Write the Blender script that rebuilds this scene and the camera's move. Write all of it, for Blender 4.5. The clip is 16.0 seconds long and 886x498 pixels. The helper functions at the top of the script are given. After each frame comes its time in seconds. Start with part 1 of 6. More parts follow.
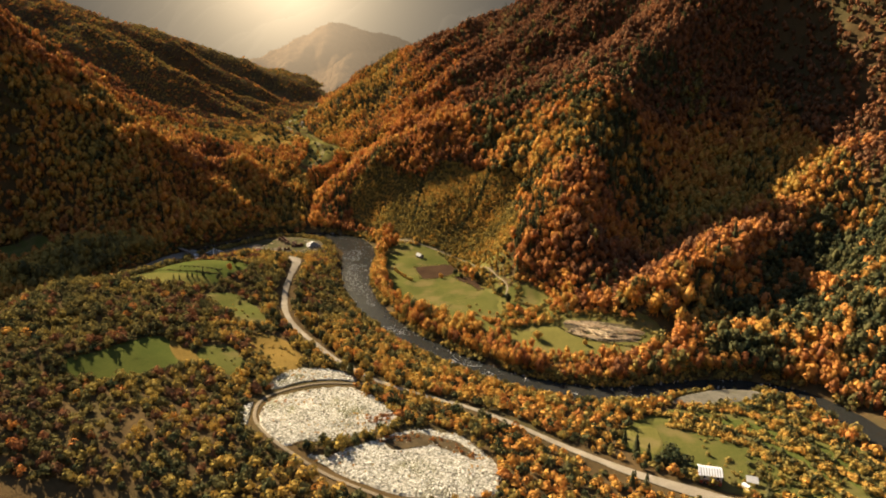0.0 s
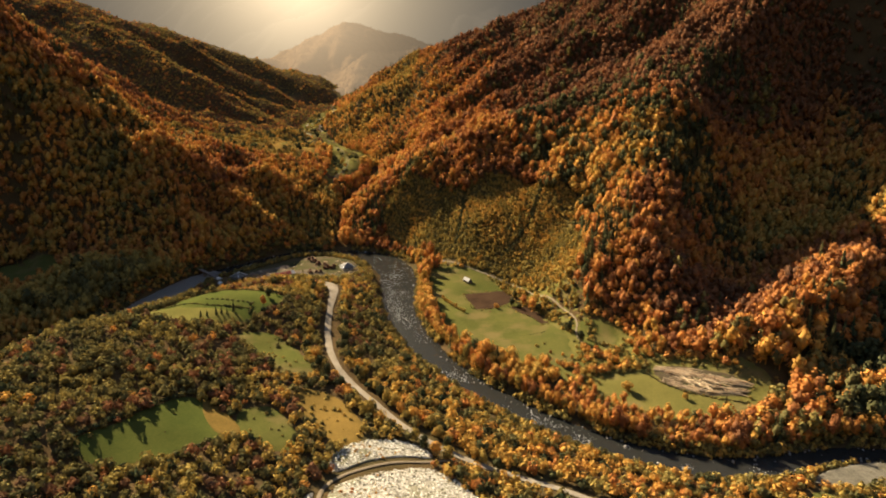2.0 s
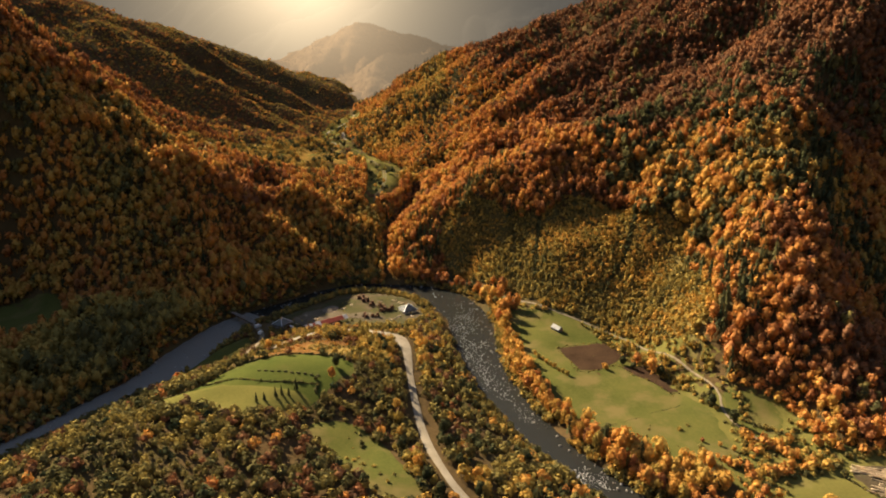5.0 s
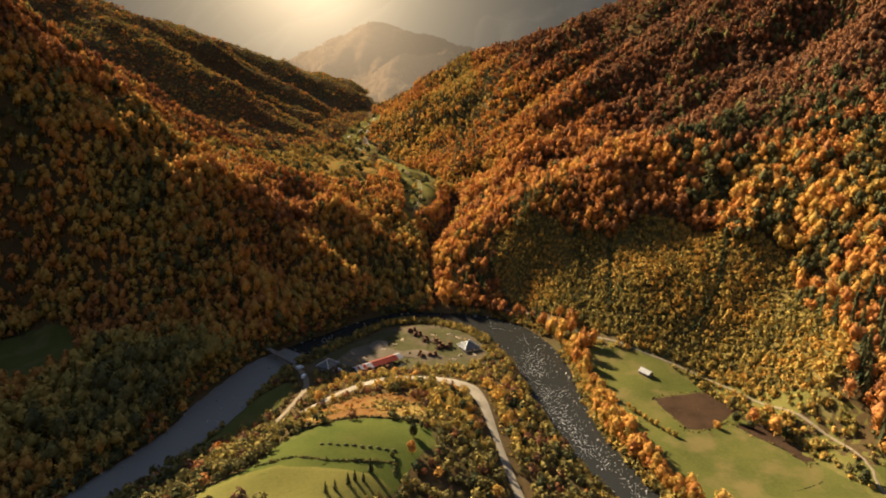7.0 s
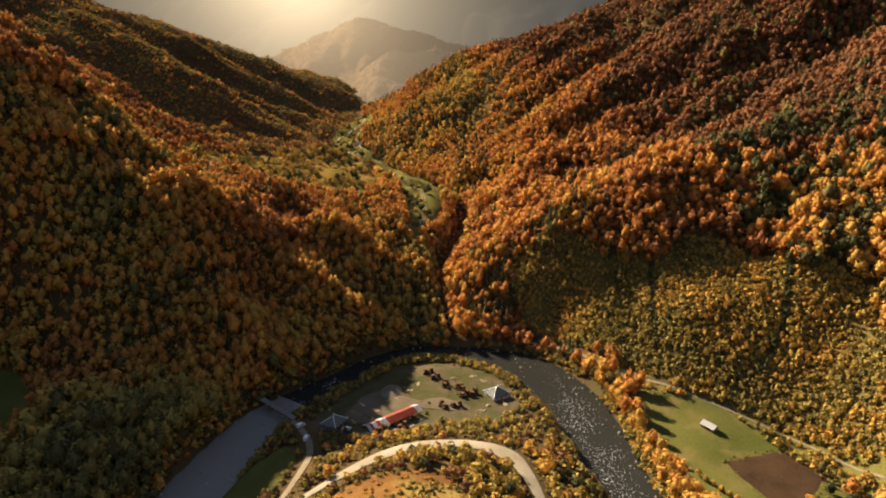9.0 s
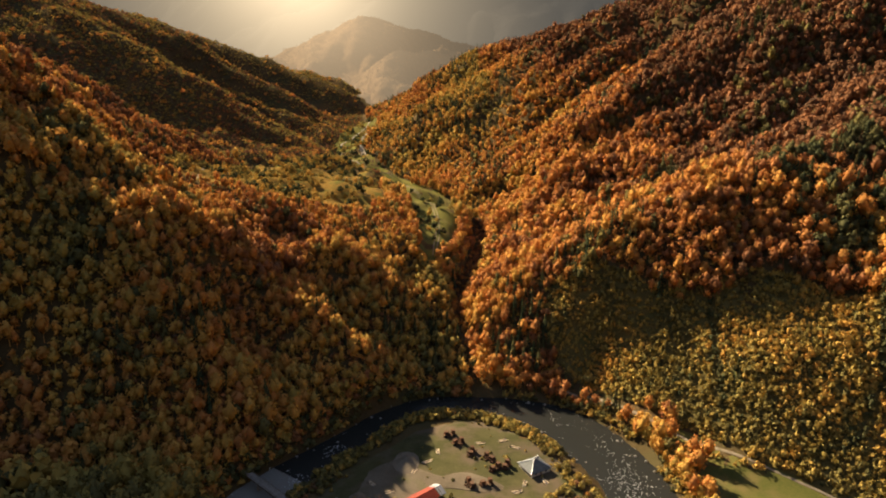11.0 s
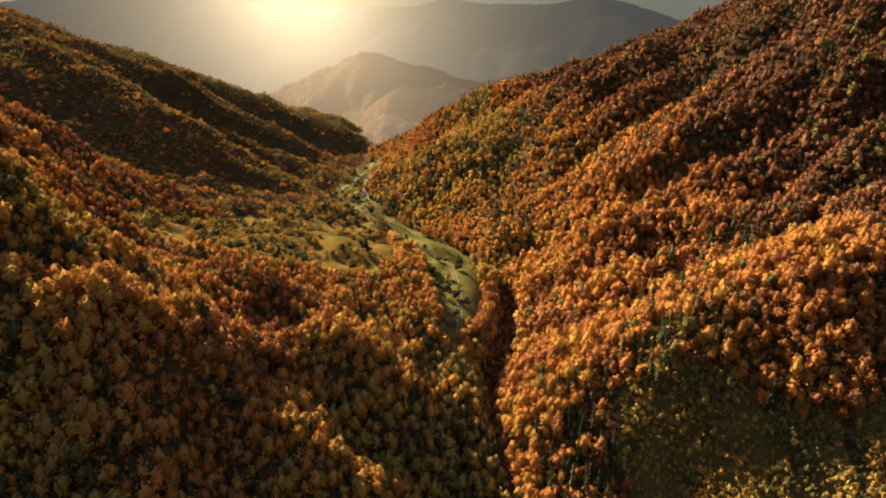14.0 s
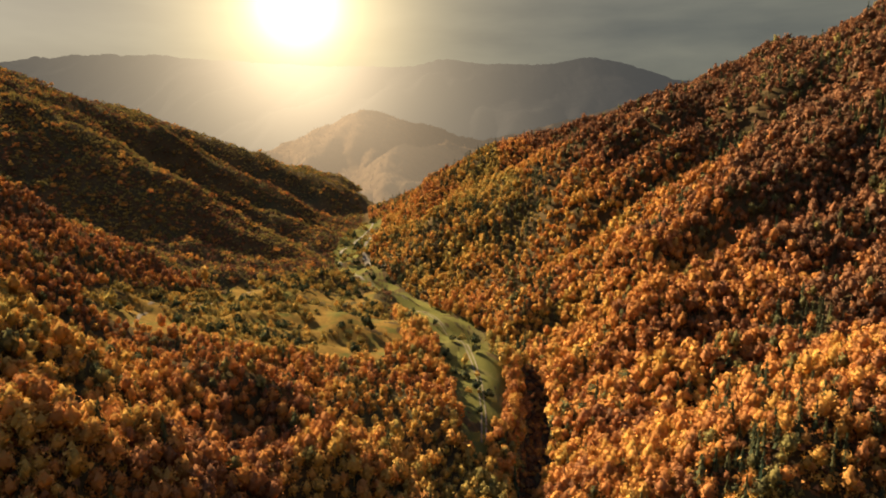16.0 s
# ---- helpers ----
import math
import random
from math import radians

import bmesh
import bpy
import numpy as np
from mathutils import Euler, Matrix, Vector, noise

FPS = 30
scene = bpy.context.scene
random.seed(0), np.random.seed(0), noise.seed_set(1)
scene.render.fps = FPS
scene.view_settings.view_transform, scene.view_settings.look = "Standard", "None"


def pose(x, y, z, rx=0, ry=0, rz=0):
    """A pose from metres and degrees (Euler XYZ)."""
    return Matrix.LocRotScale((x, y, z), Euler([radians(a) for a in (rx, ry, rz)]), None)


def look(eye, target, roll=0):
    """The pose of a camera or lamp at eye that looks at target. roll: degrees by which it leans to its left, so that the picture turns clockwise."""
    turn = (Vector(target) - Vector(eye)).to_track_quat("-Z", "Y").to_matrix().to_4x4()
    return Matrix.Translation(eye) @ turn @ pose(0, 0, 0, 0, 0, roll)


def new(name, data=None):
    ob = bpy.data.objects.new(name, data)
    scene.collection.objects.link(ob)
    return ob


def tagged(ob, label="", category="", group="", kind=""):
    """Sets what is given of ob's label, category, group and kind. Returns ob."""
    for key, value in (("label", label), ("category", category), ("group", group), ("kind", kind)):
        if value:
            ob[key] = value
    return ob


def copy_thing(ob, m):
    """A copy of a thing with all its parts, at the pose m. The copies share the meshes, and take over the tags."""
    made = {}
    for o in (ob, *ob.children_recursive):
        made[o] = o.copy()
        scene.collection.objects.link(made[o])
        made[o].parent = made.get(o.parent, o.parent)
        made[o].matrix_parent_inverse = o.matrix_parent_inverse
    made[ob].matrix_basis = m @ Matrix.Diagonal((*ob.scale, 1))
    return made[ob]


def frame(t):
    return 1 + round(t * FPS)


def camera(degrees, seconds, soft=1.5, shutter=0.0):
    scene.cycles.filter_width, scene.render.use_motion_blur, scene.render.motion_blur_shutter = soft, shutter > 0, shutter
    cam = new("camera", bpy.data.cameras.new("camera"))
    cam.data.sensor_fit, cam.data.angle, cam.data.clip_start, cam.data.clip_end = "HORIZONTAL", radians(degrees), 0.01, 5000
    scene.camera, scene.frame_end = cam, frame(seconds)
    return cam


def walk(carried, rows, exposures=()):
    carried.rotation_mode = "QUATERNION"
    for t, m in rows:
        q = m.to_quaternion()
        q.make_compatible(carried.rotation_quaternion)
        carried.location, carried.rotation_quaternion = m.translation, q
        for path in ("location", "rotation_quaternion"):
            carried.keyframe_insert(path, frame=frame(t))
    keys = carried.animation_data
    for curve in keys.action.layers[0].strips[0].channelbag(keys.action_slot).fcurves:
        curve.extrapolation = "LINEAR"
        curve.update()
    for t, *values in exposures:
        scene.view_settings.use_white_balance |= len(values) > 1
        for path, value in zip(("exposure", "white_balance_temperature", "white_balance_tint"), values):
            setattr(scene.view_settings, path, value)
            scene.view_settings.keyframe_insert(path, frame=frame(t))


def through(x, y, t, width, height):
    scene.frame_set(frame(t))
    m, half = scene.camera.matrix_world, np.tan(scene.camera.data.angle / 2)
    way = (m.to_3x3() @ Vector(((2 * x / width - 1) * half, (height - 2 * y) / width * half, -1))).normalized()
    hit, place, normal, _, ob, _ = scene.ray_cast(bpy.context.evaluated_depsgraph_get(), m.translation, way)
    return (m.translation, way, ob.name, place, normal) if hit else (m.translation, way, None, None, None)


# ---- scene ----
cam = camera(69.1, 16.0, soft=1.9)
METRES, EYE, TILT, LEAN, TURN = 560.0, 176.0, -16.0, 0.0, 0.0
ROWS = [
    (0.0, -0.0009, 0.0015, 0.0005, 0.00, 0.00, -0.00),
    (0.5, -0.0180, 0.0286, 0.0091, 0.09, 0.01, -0.08),
    (1.0, -0.0353, 0.0558, 0.0177, 0.10, 0.02, -0.13),
    (1.5, -0.0533, 0.0837, 0.0266, 0.22, 0.03, -0.18),
    (2.0, -0.0708, 0.1106, 0.0350, 0.31, 0.05, -0.25),
    (2.5, -0.0890, 0.1380, 0.0434, 0.33, 0.08, -0.26),
    (3.0, -0.1071, 0.1645, 0.0515, 0.35, 0.10, -0.27),
    (3.5, -0.1257, 0.1919, 0.0599, 0.25, 0.11, -0.25),
    (4.0, -0.1431, 0.2180, 0.0678, 0.17, 0.14, -0.24),
    (6.5, -0.2361, 0.3526, 0.1081, 0.17, 0.23, -0.55),
    (7.0, -0.2547, 0.3789, 0.1157, 0.22, 0.25, -0.65),
    (7.5, -0.2711, 0.4056, 0.1233, 0.07, 0.29, -0.62),
    (8.0, -0.2831, 0.4325, 0.1313, -0.95, 0.23, -0.34),
    (8.5, -0.2906, 0.4598, 0.1396, -1.21, 0.12, -0.28),
    (9.0, -0.2957, 0.4876, 0.1483, -1.32, 0.06, -0.35),
    (9.5, -0.3000, 0.5157, 0.1572, -1.25, 0.01, -0.40),
    (12.0, -0.3222, 0.6540, 0.1991, -1.07, 0.08, -0.37),
    (12.5, -0.3274, 0.6806, 0.2070, -1.17, 0.16, -0.40),
    (13.0, -0.3319, 0.7074, 0.2151, -1.24, 0.49, -0.45),
    (13.5, -0.3361, 0.7345, 0.2232, -1.25, 1.67, -0.48),
    (14.0, -0.3402, 0.7621, 0.2315, -1.26, 3.06, -0.50),
    (14.5, -0.3449, 0.7898, 0.2396, -1.23, 4.48, -0.48),
    (15.0, -0.3506, 0.8175, 0.2478, -1.42, 5.90, -0.47),
    (15.5, -0.3559, 0.8448, 0.2560, -1.56, 7.30, -0.33),
    (16.0, -0.3605, 0.8719, 0.2641, -1.59, 8.02, -0.36),
]
walk(cam, [(t, pose(0, 0, EYE, TILT, LEAN, TURN) @ pose(METRES * x, METRES * y, METRES * z, 90 + pitch, roll, yaw)) for t, x, y, z, yaw, pitch, roll in ROWS])

# ---- daylight: low autumn sun ahead and to the left, hazy sky ----
SUN_AZ, SUN_EL = -39.0, 28.5
sun_way = Vector((math.sin(radians(SUN_AZ)) * math.cos(radians(SUN_EL)), math.cos(radians(SUN_AZ)) * math.cos(radians(SUN_EL)), math.sin(radians(SUN_EL))))
scene.view_settings.exposure = 1.85
world = bpy.data.worlds.new("sky")
scene.world = world
world.use_nodes = True
wn, wl = world.node_tree.nodes, world.node_tree.links
wn.clear()
sky = wn.new("ShaderNodeTexSky")
sky.sky_type, sky.sun_disc = "NISHITA", False
sky.sun_elevation, sky.sun_rotation = radians(SUN_EL), radians(SUN_AZ % 360)
sky.altitude, sky.air_density, sky.dust_density, sky.ozone_density = 600, 1.0, 4.0, 1.0
coord = wn.new("ShaderNodeTexCoord")


def sky_math(kind, a, b):
    m = wn.new("ShaderNodeMath")
    m.operation = kind
    for value, socket in ((a, m.inputs[0]), (b, m.inputs[1])):
        if isinstance(value, (int, float)):
            socket.default_value = value
        else:
            wl.new(value, socket)
    return m.outputs[0]


def sky_mix(kind, fac, a, b):
    m = wn.new("ShaderNodeMix")
    m.data_type, m.blend_type = "RGBA", kind
    for value, socket in ((fac, m.inputs[0]), (a, m.inputs[6]), (b, m.inputs[7])):
        if isinstance(value, (int, float)):
            socket.default_value = value
        elif isinstance(value, tuple):
            socket.default_value = (*value, 1)
        else:
            wl.new(value, socket)
    return m.outputs[2]


# thin grey cloud over most of the sky
stretch = wn.new("ShaderNodeMapping")
stretch.inputs["Scale"].default_value = (1.0, 1.0, 4.5)
wl.new(coord.outputs["Generated"], stretch.inputs["Vector"])
cloud = wn.new("ShaderNodeTexNoise")
cloud.inputs["Scale"].default_value, cloud.inputs["Detail"].default_value = 3.2, 7.0
wl.new(stretch.outputs["Vector"], cloud.inputs["Vector"])
tone = wn.new("ShaderNodeValToRGB")
tone.color_ramp.elements[0].position, tone.color_ramp.elements[0].color = 0.35, (0.066, 0.072, 0.076, 1)
tone.color_ramp.elements[1].position, tone.color_ramp.elements[1].color = 0.68, (0.150, 0.155, 0.150, 1)
wl.new(cloud.outputs["Fac"], tone.inputs["Fac"])
dim = sky_mix("MULTIPLY", 1.0, sky.outputs["Color"], (0.025, 0.025, 0.025))
high = wn.new("ShaderNodeSeparateXYZ")
wl.new(coord.outputs["Generated"], high.inputs["Vector"])
lift = wn.new("ShaderNodeValToRGB")
lift.color_ramp.elements[0].position, lift.color_ramp.elements[0].color = 0.25, (0.38, 0.348, 0.250, 1)
lift.color_ramp.elements[1].position, lift.color_ramp.elements[1].color = 0.80, (0.54, 0.71, 1.22, 1)
wl.new(high.outputs["Z"], lift.inputs["Fac"])
veiled = sky_mix("MIX", 0.88, dim, sky_mix("MULTIPLY", 1.0, tone.outputs["Color"], lift.outputs["Color"]))
# a flare-like glow added to the sky, low over the head of the valley
glow_way = Vector((-0.188, 0.961, 0.215)).normalized()
dot = wn.new("ShaderNodeVectorMath")
dot.operation = "DOT_PRODUCT"
dot.inputs[1].default_value = glow_way
wl.new(coord.outputs["Generated"], dot.inputs[0])
near_glow = sky_math("MAXIMUM", dot.outputs["Value"], 0.0)
core = sky_math("MULTIPLY", sky_math("POWER", near_glow, 950.0), 1.15)
wide = sky_math("ADD", sky_math("MULTIPLY", sky_math("POWER", near_glow, 110.0), 0.30), sky_math("MULTIPLY", sky_math("POWER", near_glow, 22.0), 0.085))
glow = sky_mix("MULTIPLY", 1.0, sky_math("ADD", core, wide), (1.0, 0.74, 0.36))
back = wn.new("ShaderNodeBackground")
wl.new(sky_mix("ADD", 1.0, veiled, glow), back.inputs["Color"])
back.inputs["Strength"].default_value = 1.0
wout = wn.new("ShaderNodeOutputWorld")
wl.new(back.outputs["Background"], wout.inputs["Surface"])
sun = new("sun", bpy.data.lights.new("sun", "SUN"))
sun.data.energy, sun.data.angle, sun.data.color = 5.0, radians(0.6), (1.0, 0.83, 0.60)
sun.matrix_world = look(sun_way * 3000, (0, 0, 0))


# ---- materials ----
def material(name):
    m = bpy.data.materials.new(name)
    m.use_nodes = True
    m.node_tree.nodes.clear()
    return m, m.node_tree.nodes, m.node_tree.links


def ramp(nodes, stops):
    r = nodes.new("ShaderNodeValToRGB")
    e = r.color_ramp.elements
    while len(e) < len(stops):
        e.new(0.5)
    for k, (p, c) in zip(e, stops):
        k.position, k.color = p, (*c, 1)
    return r


def grain(nodes, links, scale, detail=4.0, rough=0.6, source="Object"):
    t = nodes.new("ShaderNodeTexCoord")
    n = nodes.new("ShaderNodeTexNoise")
    n.inputs["Scale"].default_value, n.inputs["Detail"].default_value, n.inputs["Roughness"].default_value = scale, detail, rough
    links.new(t.outputs[source], n.inputs["Vector"])
    return n


def mixed(nodes, links, kind, fac, a, b):
    m = nodes.new("ShaderNodeMix")
    m.data_type, m.blend_type = "RGBA", kind
    for value, socket in ((fac, m.inputs[0]), (a, m.inputs[6]), (b, m.inputs[7])):
        if isinstance(value, (int, float)):
            socket.default_value = value
        elif isinstance(value, tuple):
            socket.default_value = (*value, 1)
        else:
            links.new(value, socket)
    return m.outputs[2]


def surface(name, dark, light, scale=0.3, fine=3.0, rough=0.85, bump=0.3, metal=0.0, stain=None, spread=(0.35, 0.65), relief=0.2, gloss=0.0):
    """A rough two-tone surface: broad patches, fine grain, optional stains, fine relief."""
    m, n, l = material(name)
    broad, small = grain(n, l, scale, 5), grain(n, l, fine, 6, 0.7)
    r = ramp(n, [(spread[0], dark), (spread[1], light)])
    mixv = n.new("ShaderNodeMath")
    mixv.operation = "MULTIPLY_ADD"
    mixv.inputs[1].default_value = 0.55
    half = n.new("ShaderNodeMath")
    half.operation = "MULTIPLY"
    half.inputs[1].default_value = 0.45
    l.new(small.outputs["Fac"], half.inputs[0])
    l.new(broad.outputs["Fac"], mixv.inputs[0])
    l.new(half.outputs[0], mixv.inputs[2])
    l.new(mixv.outputs[0], r.inputs["Fac"])
    colour = r.outputs["Color"]
    if stain:
        spots = grain(n, l, stain[1], 4)
        mask = ramp(n, [(stain[2], (0, 0, 0)), (stain[2] + 0.15, (1, 1, 1))])
        l.new(spots.outputs["Fac"], mask.inputs["Fac"])
        colour = mixed(n, l, "MIX", mask.outputs["Color"], colour, stain[0])
    p = n.new("ShaderNodeBsdfPrincipled")
    p.inputs["Roughness"].default_value, p.inputs["Metallic"].default_value = rough, metal
    p.inputs["Specular IOR Level"].default_value = gloss
    l.new(colour, p.inputs["Base Color"])
    b = n.new("ShaderNodeBump")
    b.inputs["Strength"].default_value, b.inputs["Distance"].default_value = bump, relief
    l.new(small.outputs["Fac"], b.inputs["Height"])
    l.new(b.outputs["Normal"], p.inputs["Normal"])
    o = n.new("ShaderNodeOutputMaterial")
    l.new(p.outputs["BSDF"], o.inputs["Surface"])
    return m


def foliage(name, stops, through=0.16):
    """Leaves: colour by each tree's own tint, varied from clump to clump; light shines through them."""
    m, n, l = material(name)
    a = n.new("ShaderNodeAttribute")
    a.attribute_name = "tint"
    g = n.new("ShaderNodeNewGeometry")
    jit = n.new("ShaderNodeMath")
    jit.operation = "MULTIPLY_ADD"
    jit.inputs[1].default_value, jit.inputs[2].default_value = 0.07, -0.035
    l.new(g.outputs["Random Per Island"], jit.inputs[0])
    add = n.new("ShaderNodeMath")
    l.new(a.outputs["Fac"], add.inputs[0])
    l.new(jit.outputs[0], add.inputs[1])
    r = ramp(n, stops)
    l.new(add.outputs[0], r.inputs["Fac"])
    val = n.new("ShaderNodeMath")
    val.operation = "MULTIPLY_ADD"
    val.inputs[1].default_value, val.inputs[2].default_value = 0.36, 0.82
    l.new(g.outputs["Random Per Island"], val.inputs[0])
    hsv = n.new("ShaderNodeHueSaturation")
    l.new(r.outputs["Color"], hsv.inputs["Color"])
    l.new(val.outputs[0], hsv.inputs["Value"])
    d, t, mx = n.new("ShaderNodeBsdfDiffuse"), n.new("ShaderNodeBsdfTranslucent"), n.new("ShaderNodeMixShader")
    mx.inputs[0].default_value = through
    l.new(hsv.outputs["Color"], d.inputs["Color"])
    l.new(hsv.outputs["Color"], t.inputs["Color"])
    l.new(d.outputs[0], mx.inputs[1])
    l.new(t.outputs[0], mx.inputs[2])
    o = n.new("ShaderNodeOutputMaterial")
    l.new(mx.outputs[0], o.inputs["Surface"])
    return m


LEAF_STOPS = [(0.0, (0.028, 0.043, 0.024)), (0.18, (0.128, 0.108, 0.040)), (0.36, (0.32, 0.230, 0.058)), (0.52, (0.49, 0.272, 0.060)),
              (0.68, (0.455, 0.190, 0.050)), (0.82, (0.275, 0.114, 0.046)), (1.0, (0.100, 0.063, 0.038))]
leaf_mat = foliage("autumn_leaves", LEAF_STOPS)
bark_mat = surface("bark", (0.05, 0.04, 0.03), (0.12, 0.09, 0.07), 2.0, 12.0)
soil_mat = surface("forest_floor", (0.048, 0.034, 0.016), (0.110, 0.070, 0.030), 0.03, 0.5, 0.95, 0.6, stain=((0.070, 0.056, 0.024), 0.02, 0.50), relief=0.6)
grass_mat = surface("meadow_grass", (0.054, 0.062, 0.015), (0.106, 0.096, 0.026), 0.035, 0.9, 0.9, 0.5, stain=((0.125, 0.098, 0.035), 0.045, 0.50))
lush_mat = surface("lush_grass", (0.046, 0.060, 0.014), (0.086, 0.090, 0.021), 0.05, 0.9, 0.9, 0.5, stain=((0.095, 0.085, 0.026), 0.04, 0.58))
track_mat = surface("brown_track", (0.13, 0.102, 0.064), (0.25, 0.20, 0.135), 0.1, 1.2, stain=((0.09, 0.08, 0.035), 0.1, 0.55))
weed_mat = surface("brown_weeds", (0.045, 0.034, 0.018), (0.11, 0.078, 0.040), 0.15, 1.5, 0.95, 0.7)
pasture_mat = surface("dry_pasture", (0.084, 0.081, 0.021), (0.142, 0.120, 0.033), 0.03, 0.8, 0.9, 0.5, stain=((0.15, 0.115, 0.045), 0.04, 0.56))
dry_grass_mat = surface("dry_grass", (0.10, 0.067, 0.018), (0.19, 0.120, 0.031), 0.05, 0.9, 0.9, 0.5, stain=((0.12, 0.11, 0.028), 0.04, 0.60))
saddle_mat = surface("golden_clearing", (0.115, 0.068, 0.018), (0.24, 0.140, 0.034), 0.09, 0.5, 0.9, 0.8, stain=((0.10, 0.090, 0.024), 0.06, 0.50))
bracken_mat = surface("bracken", (0.085, 0.042, 0.016), (0.185, 0.092, 0.028), 0.06, 0.8, 0.95, 0.6, stain=((0.22, 0.16, 0.045), 0.05, 0.52))
plough_mat = surface("ploughed_earth", (0.030, 0.018, 0.011), (0.060, 0.036, 0.020), 0.1, 1.5, 0.95, 0.6)
dirt_mat = surface("dirt_track", (0.17, 0.14, 0.095), (0.31, 0.265, 0.195), 0.08, 1.4, 0.95, 0.4, stain=((0.14, 0.13, 0.06), 0.12, 0.64))
gravel_mat = surface("pale_gravel", (0.17, 0.155, 0.11), (0.50, 0.46, 0.37), 0.5, 0.9, 0.95, 0.8, stain=((0.13, 0.12, 0.055), 0.055, 0.53), spread=(0.42, 0.58), relief=0.5)
bar_mat = surface("river_gravel", (0.075, 0.068, 0.048), (0.175, 0.155, 0.115), 0.25, 1.1, 0.95, 0.8, stain=((0.12, 0.105, 0.05), 0.09, 0.55), relief=0.5)
stone_mat = surface("river_stone", (0.16, 0.14, 0.12), (0.38, 0.35, 0.30), 0.4, 2.0)


def stone_litter():
    """Loose stones, each of its own tone."""
    m, n, l = material("white_stones")
    g = n.new("ShaderNodeNewGeometry")
    r = ramp(n, [(0.0, (0.08, 0.07, 0.045)), (0.22, (0.26, 0.235, 0.17)), (0.50, (0.60, 0.56, 0.45)), (1.0, (0.84, 0.81, 0.69))])
    l.new(g.outputs["Random Per Island"], r.inputs["Fac"])
    p = n.new("ShaderNodeBsdfPrincipled")
    p.inputs["Roughness"].default_value = 0.9
    p.inputs["Specular IOR Level"].default_value = 0.1
    l.new(r.outputs["Color"], p.inputs["Base Color"])
    o = n.new("ShaderNodeOutputMaterial")
    l.new(p.outputs["BSDF"], o.inputs["Surface"])
    return m


white_stone_mat = stone_litter()


def water_material(name, bed, smoothness, spec):
    m, n, l = material(name)
    # The white mask is foam plus sun glints painted into the base colour.
    broad, foam_glint = grain(n, l, 0.06, 3, 0.5), grain(n, l, 2.6, 5, 0.85)
    ripple, chop = grain(n, l, 1.1, 5, 0.7), grain(n, l, 0.22, 3, 0.5)
    both = n.new("ShaderNodeMath")
    both.operation = "MULTIPLY"
    l.new(broad.outputs["Fac"], both.inputs[0])
    l.new(foam_glint.outputs["Fac"], both.inputs[1])
    mask = ramp(n, [(0.40, (0, 0, 0)), (0.43, (1, 1, 1))])
    l.new(both.outputs[0], mask.inputs["Fac"])
    p = n.new("ShaderNodeBsdfPrincipled")
    l.new(mixed(n, l, "MIX", mask.outputs["Color"], bed, (0.75, 0.73, 0.68)), p.inputs["Base Color"])
    rough = ramp(n, [(0.0, (smoothness,) * 3), (1.0, (0.7, 0.7, 0.7))])
    l.new(mask.outputs["Color"], rough.inputs["Fac"])
    l.new(rough.outputs["Color"], p.inputs["Roughness"])
    p.inputs["IOR"].default_value = 1.33
    p.inputs["Specular IOR Level"].default_value = spec
    b1, b2 = n.new("ShaderNodeBump"), n.new("ShaderNodeBump")
    b1.inputs["Strength"].default_value, b1.inputs["Distance"].default_value = 0.5, 0.22
    b2.inputs["Strength"].default_value, b2.inputs["Distance"].default_value = 0.4, 0.5
    l.new(ripple.outputs["Fac"], b1.inputs["Height"])
    l.new(chop.outputs["Fac"], b2.inputs["Height"])
    l.new(b2.outputs["Normal"], b1.inputs["Normal"])
    l.new(b1.outputs["Normal"], p.inputs["Normal"])
    o = n.new("ShaderNodeOutputMaterial")
    l.new(p.outputs["BSDF"], o.inputs["Surface"])
    return m


water_mat = water_material("river_water", (0.020, 0.020, 0.017), 0.14, 0.22)
# The pale bed colour includes sky reflection painted into the shallow arm.
shallow_mat = water_material("shallow_water", (0.165, 0.150, 0.125), 0.34, 0.16)


